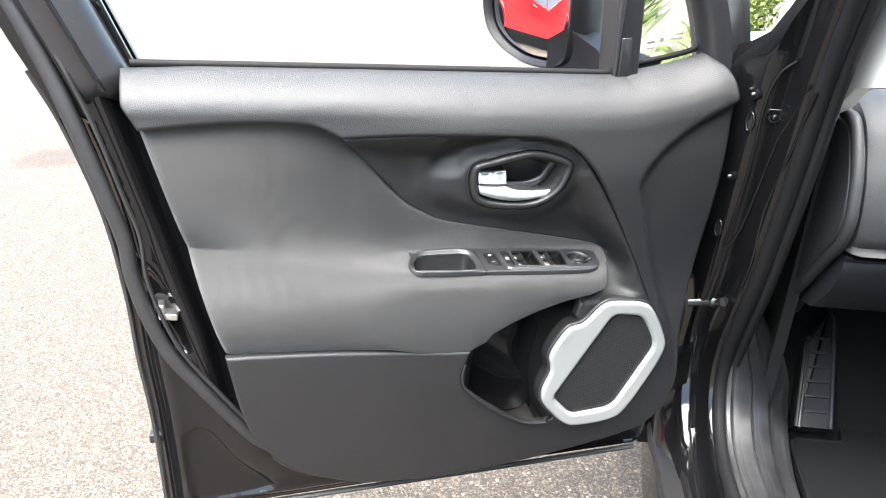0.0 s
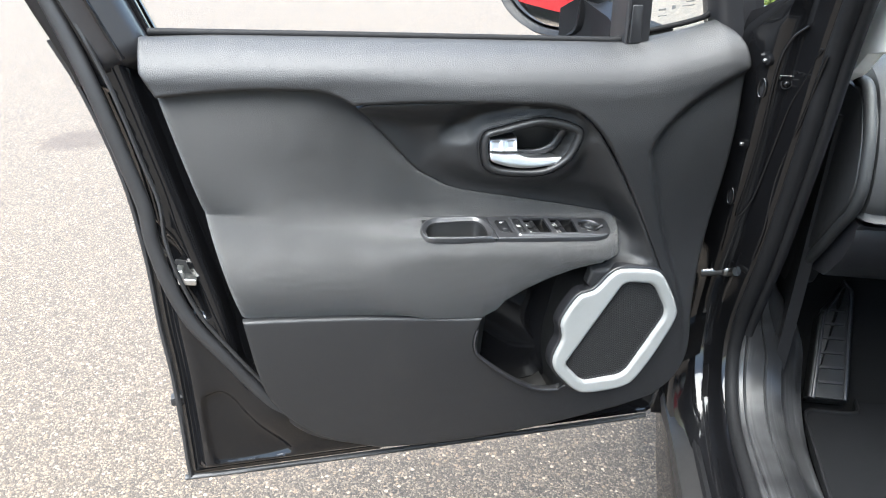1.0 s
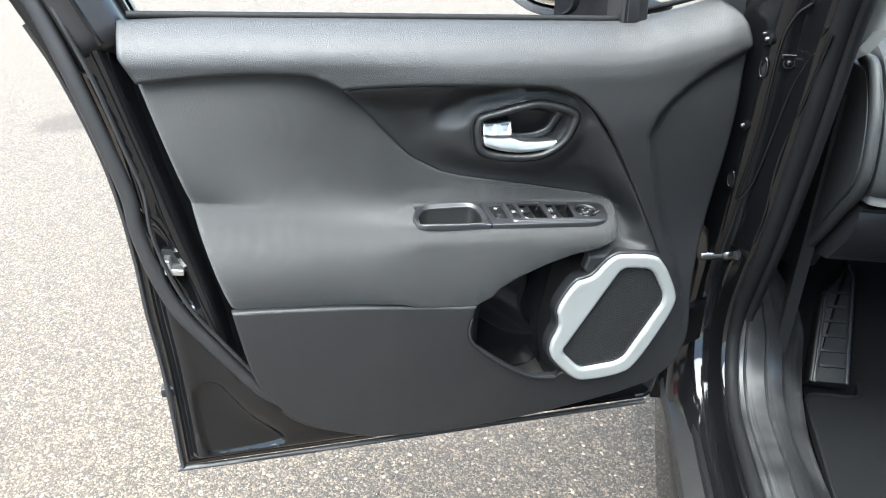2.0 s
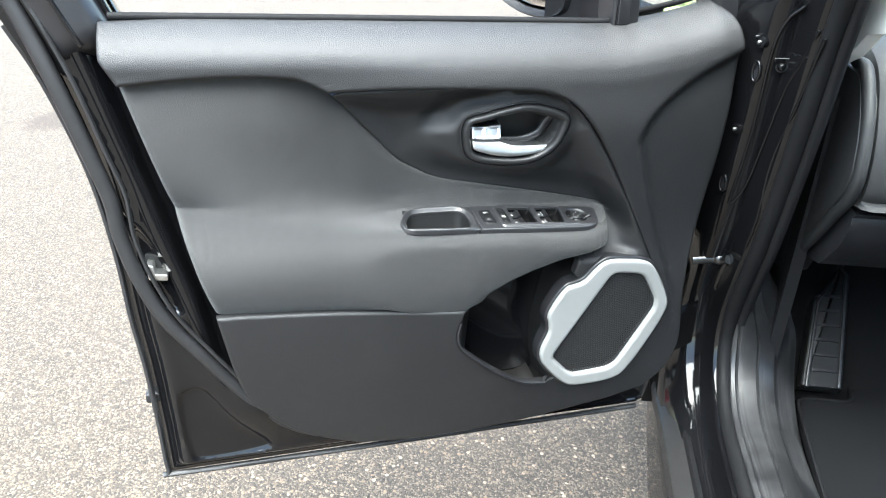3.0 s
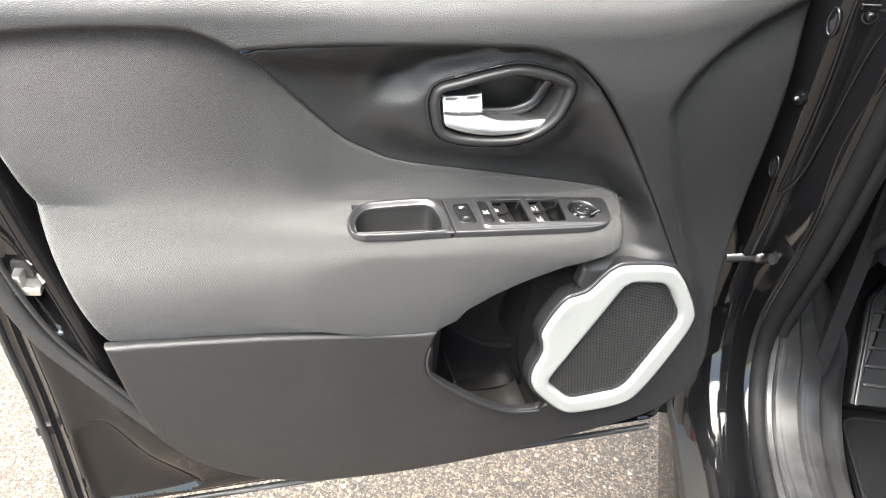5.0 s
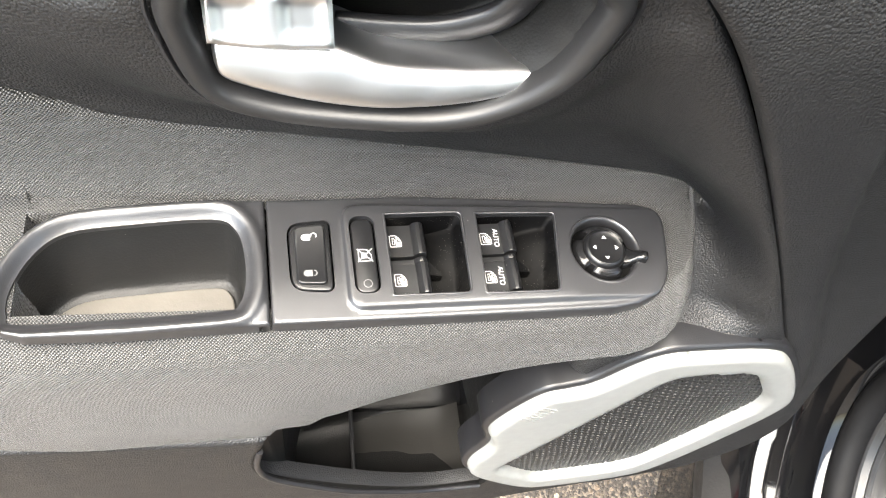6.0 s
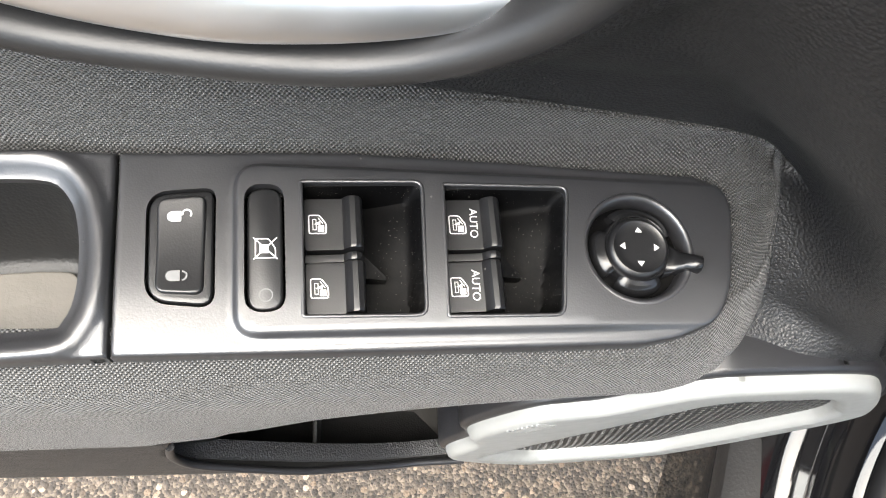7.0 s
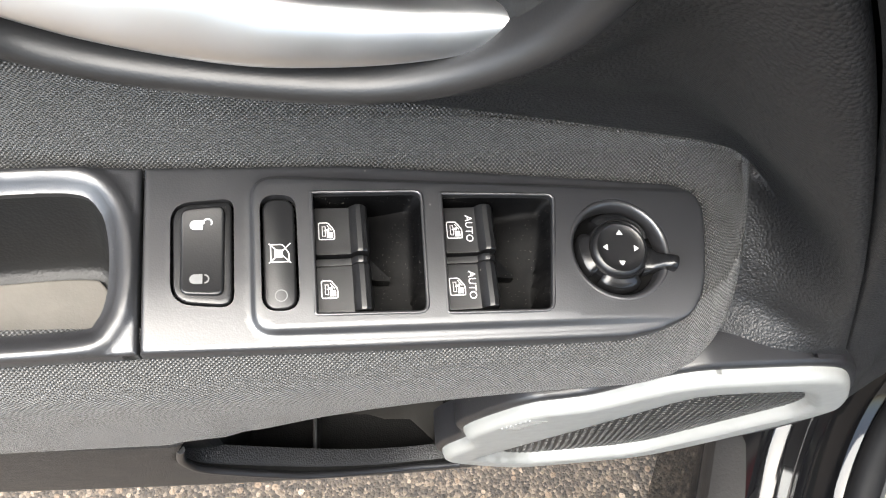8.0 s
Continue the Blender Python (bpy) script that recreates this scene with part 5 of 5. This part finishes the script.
def build_doorway():
    arr = lambda *q: np.array(q, float)
    rim_sweep("doorway_frame", arr((-0.30, 0.345), (-0.13, 0.338), (-0.105, 0.342), (-0.098, 0.350), (-0.085, 0.354), (-0.078, 0.362), (-0.060, 0.368), (-0.052, 0.378), (-0.054, 0.405), (-0.046, 0.413), (-0.012, 0.418), (-0.008, 0.424), (-0.008, 0.446), (-0.05, 0.47), (-0.30, 0.48)), GLOSS, body, "gloss black painted door opening", closed=True)
    p = spline(RIM, 6)
    tube("doorway_seal", car_frame(p[:, 0], 0.435, p[:, 1]), 0.0125, RUBBER, body, "black rubber seal round the doorway", n=12)
    rim_sweep("sill_trim", arr((-0.012, 0.436), (0.004, 0.440), (0.010, 0.446), (0.012, 0.452), (0.009, 0.455), (0.012, 0.458), (0.014, 0.472), (0.013, 0.488), (0.009, 0.491), (0.012, 0.494), (0.008, 0.510), (0.002, 0.522), (-0.002, 0.524), (-0.012, 0.536), (-0.024, 0.552), (-0.036, 0.566), (-0.050, 0.574), (-0.075, 0.576)), SCUFFED, body, "scuffed grey plastic sill trim", 0.0, 0.56, closed=False, smooth=25, taper=(0.40, 0.56))
    rim_sweep("pillar_cover", arr((-0.012, 0.438), (0.004, 0.443), (0.010, 0.450), (0.010, 0.457), (0.003, 0.464), (-0.020, 0.469)), KICK, body, "black plastic pillar cover", 0.46, 1.0, closed=False)
    # sill cladding below
    sec = arr((0.372, 0.360), (0.350, 0.356), (0.339, 0.349), (0.336, 0.338), (0.345, 0.290), (0.370, 0.215), (0.40, 0.20), (0.42, 0.20), (0.42, 0.352), (0.380, 0.354))
    us = np.linspace(-1.05, 0.40, 20)
    loft("sill_cladding", [car_frame(u, sec[:, 0] - 0.004 * ss(0.15, 0.40, u), sec[:, 1]) for u in us], CLAD, body, "grey plastic sill cladding")
    sec2 = arr((0.374, 0.368), (0.370, 0.362), (0.370, 0.352), (0.382, 0.352), (0.382, 0.366))
    loft("sill_strip", [car_frame(u, sec2[:, 0], sec2[:, 1]) for u in us], RUBBER, body, "black strip on the sill")
    # fixings and pressings of the hinge pillar
    out = -0.5 * CF - 0.85 * CR
    back = -0.97 * CF + 0.07 * CR - np.array([0, 0, 0.24])
    for u, v, z, r in ((0.129, 0.3685, 1.0715, 0.0050), (0.1685, 0.3665, 0.936, 0.0050), (0.1325, 0.3655, 1.079, 0.0026)):
        c = car_frame(u, v, z)
        bolt = tube("pillar_bolt", [c - out * 0.02, c + out * 0.001, c + out * 0.0035, c + out * 0.0040], [r * 1.7, r * 1.7, r * 1.6, r], GLOSS, body, "painted bolt on the door pillar", n=14)
        tube("bolt_stud", [c, c + out * 0.0075, c + out * 0.009], [0.62 * r, 0.60 * r, 0.3 * r], DULL, bolt, n=10)
    for u, v, z in ((0.139, 0.372, 1.029), (0.199, 0.3695, 0.838)):
        c = car_frame(u, v, z)
        side, up = np.cross(out, (0, 0, 1.0)), np.array([0, 0, 1.0])
        a = np.linspace(0, 2 * np.pi, 25)
        ring = c + out * 0.003 + 0.007 * np.cos(a)[:, None] * side + 0.014 * np.sin(a)[:, None] * up
        plug = tube("pillar_plug", ring, 0.0022, GLOSS, body, "oval black plug in the door pillar", n=8, caps=False)
        loft("plug_cap", [c + out * d + k * (0.007 * np.cos(a[:-1])[:, None] * side + 0.014 * np.sin(a[:-1])[:, None] * up) for d, k in ((-0.01, 1.0), (0.001, 0.95), (0.0025, 0.6), (0.0018, 0.2))], SMOOTH, plug)
    # small plate with one screw
    def on_pillar(v, z, d):
        return car_frame(0.1365 - 0.27 * (z - 1.03) + 0.02 * (v - 0.39), v, z) + back * d

    c = on_pillar(0.4000, 1.040, 0.0)
    plate = loft("pillar_plate", [np.array([on_pillar(v, z, d) for v, z in ((0.388, 1.0275), (0.4125, 1.0275), (0.4125, 1.0515), (0.388, 1.0515))]) for d in (-0.012, 0.0035)], GLOSS, body, "small black plate screwed to the pillar", smooth=20)
    tube("plate_screw", [c, c + back * 0.007, c + back * 0.0085], [0.0050, 0.0048, 0.003], GLOSS, plate, n=14)
    tube("plate_screw_ring", [c + back * 0.0036 + 0.0075 * (math.cos(q) * CR + math.sin(q) * np.array([0, 0, 1.0])) for q in np.linspace(0, 2 * math.pi, 20)], 0.0010, SMOOTH, plate, n=6, caps=False)
    for v in (0.389, 0.411):
        tube("plate_tab", [on_pillar(v, 1.047, 0.004), on_pillar(v, 1.0518, 0.0045)], 0.0014, DULL, plate, n=6)
    tube("plate_edge", [on_pillar(0.388, 1.0515, 0.0035), on_pillar(0.4125, 1.0515, 0.0035)], 0.0006, DULL, plate, "pale upper edge", n=6)
    # pressed beads
    beads = ([(0.104, 0.407, 1.125), (0.114, 0.391, 1.105), (0.1245, 0.3825, 1.064), (0.1485, 0.3845, 0.967), (0.172, 0.385, 0.895), (0.194, 0.3825, 0.829), (0.2035, 0.3825, 0.803)],
             [(0.071, 0.421, 1.100), (0.104, 0.4165, 1.050), (0.1335, 0.4115, 1.005), (0.164, 0.407, 0.922), (0.192, 0.4005, 0.840), (0.2025, 0.389, 0.806), (0.2035, 0.3825, 0.803)],
             [(0.052, 0.4235, 1.094), (0.0995, 0.4215, 0.991), (0.142, 0.4165, 0.895), (0.1615, 0.419, 0.798), (0.186, 0.418, 0.735)])
    for line in beads:
        q = spline(line, 5)
        tube("pillar_bead", car_frame(q[:, 0], q[:, 1], q[:, 2]) + back * 0.001, 0.0026, GLOSS, body, "pressed bead in the pillar", n=8)


build_doorway()


def build_front():
    arr = lambda *q: np.array(q, float)
    # hinge pillar face, front wing, bonnet, windscreen
    us = np.linspace(0.335, 1.45, 14)
    loops = []
    for u in us:
        top = 1.00 - 0.08 * ss(0.6, 1.45, u)
        loops.append(car_frame(u, arr(0.318, 0.302, 0.300, 0.312, 0.345, 0.42, 0.47, 0.47) - 0.01 * ss(0.4, 0.9, u), arr(0.30, 0.50, 0.80, 0.94, top - 0.005, top + 0.012, top + 0.012, 0.30)))
    loft("front_wing", loops, GLOSS, body, "gloss black front wing", smooth=50)
    loops = [car_frame(u, np.linspace(0.475, 1.95, 12), 1.018 - 0.05 * ss(0.6, 1.5, u) + 0.05 * np.sin(np.linspace(0, np.pi, 12))) for u in np.linspace(0.60, 1.50, 8)]
    v, f = rings(loops, (False, False), False)
    solid("bonnet", v, f, GLOSS, body, "gloss black bonnet", 60)
    scr = [car_frame(u, np.linspace(0.50, 1.92, 8), z) for u, z in ((0.62, 1.02), (0.30, 1.22), (-0.05, 1.42), (-0.30, 1.54))]
    v, f = rings(scr, (False, False), False)
    w = solid("windscreen", v, f, GLASS, body, "clear windscreen", 60)
    w.visible_shadow = False
    # outer A-pillar
    line = spline([(0.44, 0.43, 0.98), (0.30, 0.45, 1.10), (0.16, 0.47, 1.22), (-0.05, 0.49, 1.38), (-0.32, 0.52, 1.54)], 5)
    tube("windscreen_pillar", car_frame(line[:, 0], line[:, 1], line[:, 2]), 0.036, GLOSS, body, "gloss black windscreen pillar", n=12, flat=0.7)
    # firewall and floor close the cabin; unseen roof and far side keep light out
    def wall(name, us4, vs4, zs4, mat, label):
        lo = car_frame(arr(*us4), arr(*vs4), arr(*zs4))
        nrm = np.cross(lo[1] - lo[0], lo[2] - lo[0])
        nrm /= np.linalg.norm(nrm)
        loft(name, [lo, lo + nrm * 0.02], mat, body, label, smooth=0)

    wall("roof", (-0.38, -0.38, -2.4, -2.4), (0.48, 1.92, 1.92, 0.48), (1.575, 1.575, 1.59, 1.59), TRIMGREY, "unseen light grey roof lining that shades the cabin")
    wall("far_side_blocker", (1.4, -2.4, -2.4, 1.4), (1.95, 1.95, 1.95, 1.95), (0.3, 0.3, 1.0, 1.0), CLAD, "unseen dark far side that shuts out light")
    wall("cabin_floor", (0.34, 0.34, -2.4, -2.4), (0.46, 1.93, 1.93, 0.46), (0.335, 0.335, 0.335, 0.335), CARPET, "dark grey carpet on the cabin floor")
    wall("toe_board", (0.34, 0.34, 0.72, 0.72), (0.46, 1.93, 1.93, 0.46), (0.335, 0.335, 0.80, 0.80), CARPET, "dark carpeted toe board")
    wall("firewall", (0.70, 0.70, 0.70, 0.70), (0.46, 1.93, 1.93, 0.46), (0.70, 0.70, 1.02, 1.02), BLACK, "dark firewall")
    wall("kick_panel", (0.26, 0.74, 0.74, 0.20), (0.510, 0.555, 0.555, 0.505), (0.34, 0.34, 0.98, 0.98), KICK, "black plastic kick panel")
    # unseen rear and outer roof, added to block the sky behind the door
    wall("rear_side_blocker", (-1.06, -2.4, -2.4, -1.20), (0.34, 0.34, 0.46, 0.46), (0.3, 0.3, 1.58, 1.58), GLOSS, "unseen gloss black rear side that blocks sky light")
    wall("rear_end_blocker", (-2.4, -2.4, -2.4, -2.4), (0.36, 1.95, 1.90, 0.47), (0.3, 0.3, 1.58, 1.58), GLOSS, "unseen gloss black rear end that blocks sky light")
    wall("roof_blocker", (-0.34, -0.34, -2.42, -2.42), (0.46, 1.94, 1.94, 0.46), (1.600, 1.600, 1.615, 1.615), GLOSS, "unseen gloss black roof that blocks sky light")
    # dashboard
    sec = [(0.60, 1.060), (0.30, 1.066), (0.20, 1.060), (0.145, 1.035), (0.112, 0.990), (0.092, 0.950), (0.082, 0.900), (0.088, 0.862), (0.130, 0.846), (0.60, 0.846)]
    sec = spline(sec, 4)
    loops = []
    for v, s in [(0.530, 0.93), (0.536, 0.98), (0.548, 1.0), (1.00, 1.0), (1.90, 1.0)]:
        c = np.array([0.40, 0.87])
        q = c + (sec - c) * s
        loops.append(car_frame(q[:, 0], v, q[:, 1]))
    loft("dashboard", loops, DASH, body, "dark grey soft dashboard", smooth=40)
    sec = spline([(0.60, 0.842), (0.14, 0.842), (0.108, 0.830), (0.112, 0.800), (0.150, 0.750), (0.24, 0.700), (0.60, 0.690)], 3)
    loft("lower_dashboard", [car_frame(sec[:, 0], v, sec[:, 1]) for v in (0.535, 1.0, 1.90)], SMOOTH, body, "black lower dashboard", smooth=40)
    cap = []
    side = [(0.62, 1.030), (0.200, 1.030), (0.158, 1.030), (0.128, 1.000), (0.104, 0.955), (0.094, 0.900), (0.108, 0.865), (0.143, 0.828), (0.190, 0.774), (0.262, 0.700), (0.300, 0.640), (0.62, 0.62)]
    for d, v in [(0.0, 0.56), (0.0, 0.520), (0.003, 0.514), (0.010, 0.512)]:
        o = inset(ccw(rounded(side, 0.02, 4)), d)
        cap.append(car_frame(o[:, 0], v, o[:, 1]))
    loft("dash_end_cap", cap, PANELGREY, body, "black end panel of the dashboard", smooth=40)
    rim_line = spline([(0.200, 1.036), (0.156, 1.034), (0.118, 0.990), (0.098, 0.950), (0.088, 0.900), (0.102, 0.860), (0.138, 0.822), (0.186, 0.768), (0.260, 0.692)], 5)
    tube("dash_edge", car_frame(rim_line[:, 0], 0.522, rim_line[:, 1]), 0.009, DASH, body, "rounded edge of the dashboard", n=12)
    wall("pillar_lining", (0.50, 0.20, 0.165, 0.12, 0.02, -0.36, -0.22, 0.12, 0.50), (0.517,) * 9, (1.034, 1.034, 1.052, 1.088, 1.110, 1.500, 1.560, 1.420, 1.160), TRIMGREY, "light grey pillar lining")
    vent = tube("air_vent", [car_frame(0.205, 0.585, 1.020), car_frame(0.168, 0.585, 1.026)], [0.030, 0.028], SILVER, body, "round air vent with a pale rim", n=24)
    tube("vent_core", [car_frame(0.190, 0.585, 1.022), car_frame(0.1665, 0.585, 1.0265)], [0.021, 0.021], BLACK, vent, n=20)


CARPET = plain("dark_carpet", (0.006, 0.006, 0.006), 0.95, 0, 0.4, 300, 0.8, Specular_IOR_Level=0.05)
build_front()


def build_footrest():
    a, b = np.array([0.300, 0.392]), np.array([0.480, 0.555])
    nrm = np.array([-(b - a)[1], (b - a)[0]]) / np.linalg.norm(b - a)

    def rest_frame(s, v, h):
        s, v, h = np.broadcast_arrays(np.asarray(s, float), np.asarray(v, float), np.asarray(h, float))
        q = a + (b - a) * s[..., None] + nrm * h[..., None]
        return car_frame(q[..., 0], v, q[..., 1])

    o = rounded([(0.0, 0.600), (0.0, 0.676), (0.95, 0.706), (1.05, 0.690), (0.72, 0.632)], [0.008] * 5, 4)
    rest = block("footrest", o, -0.02, 0.012, 0.006, CAVITY, body, lambda s, v, h: rest_frame(s, v, h), "ribbed black footrest")
    band("footrest_rim", inset(ccw(o), 0.006), 0.006, 0.0, 0.018, 0.002, SMOOTH, rest, rest_frame)
    for k in range(6):
        s = 0.13 + 0.125 * k
        v0, v1 = 0.617 + 0.028 * s, 0.665 + 0.022 * s
        block("footrest_rib", [(s, v0), (s, v1), (s + 0.022, v1), (s + 0.022, v0)], 0.0, 0.0165, 0.002, SMOOTH, rest, rest_frame)


build_footrest()


def build_mat():
    o = rounded([(0.300, 0.594), (0.300, 0.700), (0.40, 0.715), (0.36, 1.15), (-0.40, 1.15), (-0.55, 0.56), (-0.10, 0.562)], [0.03, 0.02, 0.05, 0.05, 0.05, 0.05, 0.05], 5)
    o = ccw(o)
    loops = []
    for d, h in [(0, 0.357), (0, 0.368), (0.002, 0.372), (0.008, 0.373), (0.009, 0.370), (0.012, 0.370)]:
        q = inset(o, d)
        loops.append(car_frame(q[:, 0], q[:, 1], np.full(len(q), h)))
    mat = root("floor_mat", tuple(car_frame(-0.1, 0.85, 0.36)), "dark carpet floor mat with a stitched edge", "floor mat")
    loft("mat_carpet", loops, MATPILE, mat, smooth=30)
    q = inset(o, 0.004)
    tube("mat_binding", car_frame(np.r_[q[:, 0], q[:1, 0]], np.r_[q[:, 1], q[:1, 1]], 0.3715), 0.0035, RUBBER, mat, "stitched black edge", n=6)


MATPILE = plain("mat_carpet", (0.0075, 0.0077, 0.0083), 0.95, 0, 0.35, 500, 1.0, Specular_IOR_Level=0.05)
build_mat()


# ---- outside ----
def build_red_car():
    """The neighbour's parked car, seen in the door mirror."""
    at, f = np.array([-4.55, 0.88, 0.0]) + 0.75 * CF, CF
    r = CR
    car = root("red_car", tuple(at), "parked red car with pale windows", "car")

    def fr(u, v, z):
        u, v, z = np.broadcast_arrays(np.asarray(u, float), np.asarray(v, float), np.asarray(z, float))
        return at + u[..., None] * f + v[..., None] * r + z[..., None] * np.array([0, 0, 1.0])

    def hull(prof, half, belly):
        loops = []
        for v, s in [(-half, 0.93), (-half + 0.05, 0.985), (-half + 0.12, 1.0), (half - 0.12, 1.0), (half - 0.05, 0.985), (half, 0.93)]:
            c = np.array([0.0, belly])
            q = c + (prof - c) * s
            loops.append(fr(q[:, 0], v, q[:, 1]))
        return loops

    prof = spline([(-2.05, 0.35), (-2.10, 0.70), (-2.02, 0.98), (-1.2, 1.00), (0.3, 0.98), (0.95, 0.95), (1.75, 0.84), (2.05, 0.68), (2.08, 0.40), (1.9, 0.25), (-1.9, 0.25)], 5, True)
    loft("body_shell", hull(prof, 0.88, 0.6), RED, car, "glossy red bodywork", smooth=40)
    cab = spline([(-1.85, 0.97), (-1.55, 1.35), (-1.0, 1.47), (-0.2, 1.47), (0.25, 1.36), (0.95, 0.94)], 5)
    cab = np.vstack([cab, [(0.5, 0.9), (-1.5, 0.9)]])
    loft("cabin_glass", hull(cab, 0.74, 1.0), TINT, car, "pale reflecting windows", smooth=40)
    top = [(-1.62, 1.345), (-1.0, 1.475), (-0.2, 1.475), (0.28, 1.36), (0.20, 1.39), (-0.2, 1.50), (-1.0, 1.50), (-1.6, 1.38)]
    loft("roof", [fr(np.array(top)[:, 0], v, np.array(top)[:, 1]) for v in (-0.66, 0.66)], RED, car, smooth=40)
    for v in (-0.72, 0.72):
        for u0, u1 in ((0.92, 0.28), (-0.45, -0.45), (-1.55, -1.80)):
            tube("window_pillar", [fr(u0, v * 1.03, 0.97), fr(u1, v * 0.96, 1.42)], 0.03, RED, car, n=8)
    for u in (-1.25, 1.30):
        for s in (-1, 1):
            w = tube("wheel", [fr(u, s * 0.70, 0.32), fr(u, s * 0.89, 0.32)], [0.32, 0.32], RUBBER, car, n=28)
            tube("rim", [fr(u, s * 0.80, 0.32), fr(u, s * 0.897, 0.32)], [0.21, 0.20], STEEL, w, n=24)
            arch = circle(u, 0.33, 0.37, 20, -10, 190)
            tube("wheel_arch", fr(arch[:, 0], s * 0.885, arch[:, 1]), 0.02, RED, car, n=6)
    tube("door_handle", [fr(-0.1, 0.90, 0.86), fr(0.1, 0.90, 0.86)], 0.014, RED, car, n=8)
    for s in (-1, 1):
        tube("headlamp", [fr(1.86, s * 0.62, 0.70), fr(2.05, s * 0.60, 0.68)], [0.12, 0.07], SILVER, car, n=12)


RED = plain("red_car_paint", (0.45, 0.018, 0.022), 0.25, 0, 0.1, 8, Coat_Weight=1.0, Coat_Roughness=0.03)
TINT = plain("window_glass_dark", (0.10, 0.14, 0.15), 0.05, 0, 0.2, 3)
build_red_car()


def leaf_material(name, a, b):
    n = Nodes(name)
    g = n.add("ShaderNodeNewGeometry").outputs["Random Per Island"]
    return n.done(n.ramp(g, (0.0, a), (1.0, b)), 0.6, 0, None)


LEAF = leaf_material("shrub_leaves", (0.03, 0.06, 0.012), (0.16, 0.20, 0.04))
GRASS = leaf_material("verge_grass", (0.06, 0.10, 0.02), (0.20, 0.24, 0.07))


def build_greenery():
    rng = np.random.default_rng(4)
    # grass verge
    n = 26000
    x, y = rng.uniform(3.2, 9.0, n), rng.uniform(3.0, 9.0, n)
    keep = (x * 0.62 + y * 0.60 > 5.0) & (x * 0.62 + y * 0.6 < 8.6)
    x, y = x[keep], y[keep]
    a, h, l = rng.uniform(0, 6.28, len(x)), rng.uniform(0.03, 0.09, len(x)), rng.uniform(-0.05, 0.05, (len(x), 2))
    w = 0.005
    v = np.stack([np.stack([x - w * np.cos(a), y - w * np.sin(a), 0 * x], -1), np.stack([x + w * np.cos(a), y + w * np.sin(a), 0 * x], -1), np.stack([x + l[:, 0], y + l[:, 1], h], -1)], 1).reshape(-1, 3)
    ob = solid("grass", v, np.arange(len(v)).reshape(-1, 3), GRASS, None, "rough green grass beside the asphalt", 0)
    tagged(ob, category="grass", kind="stuff")
    for k, (cx, cy, r) in enumerate(((6.6, 6.4, 0.8), (7.9, 5.2, 0.95), (5.4, 7.6, 0.7))):
        s = root("shrub", (cx, cy, 0.0), "leafy green shrub in the grass", "shrub", "shrubs on the verge")
        for i in range(5):
            q = rng.uniform(-0.5, 0.5, 2) * r
            tube("stem", [(cx, cy, 0), (cx + q[0] * 0.5, cy + q[1] * 0.5, r * 0.6), (cx + q[0], cy + q[1], r * 1.1)], [0.03, 0.02, 0.008], CLAD, s, n=6)
        m = 8000
        d = rng.normal(size=(m, 3))
        d /= np.linalg.norm(d, axis=1)[:, None]
        c = d * (r * rng.uniform(0.5, 1.0, m) ** 0.4)[:, None] * (1 + 0.25 * np.sin(d[:, :1] * 5 + k) * np.cos(d[:, 1:2] * 6))
        c = c * [1, 1, 0.75] + [cx, cy, r * 0.72]
        c = c[c[:, 2] > 0.03]
        t1, t2 = rng.normal(size=c.shape) * 0.020, rng.normal(size=c.shape) * 0.013
        v = np.stack([c - t1, c + t2, c + t1, c - t2], 1).reshape(-1, 3)
        solid("crown", v, np.arange(len(v)).reshape(-1, 4), LEAF, s, smooth=0)


build_greenery()
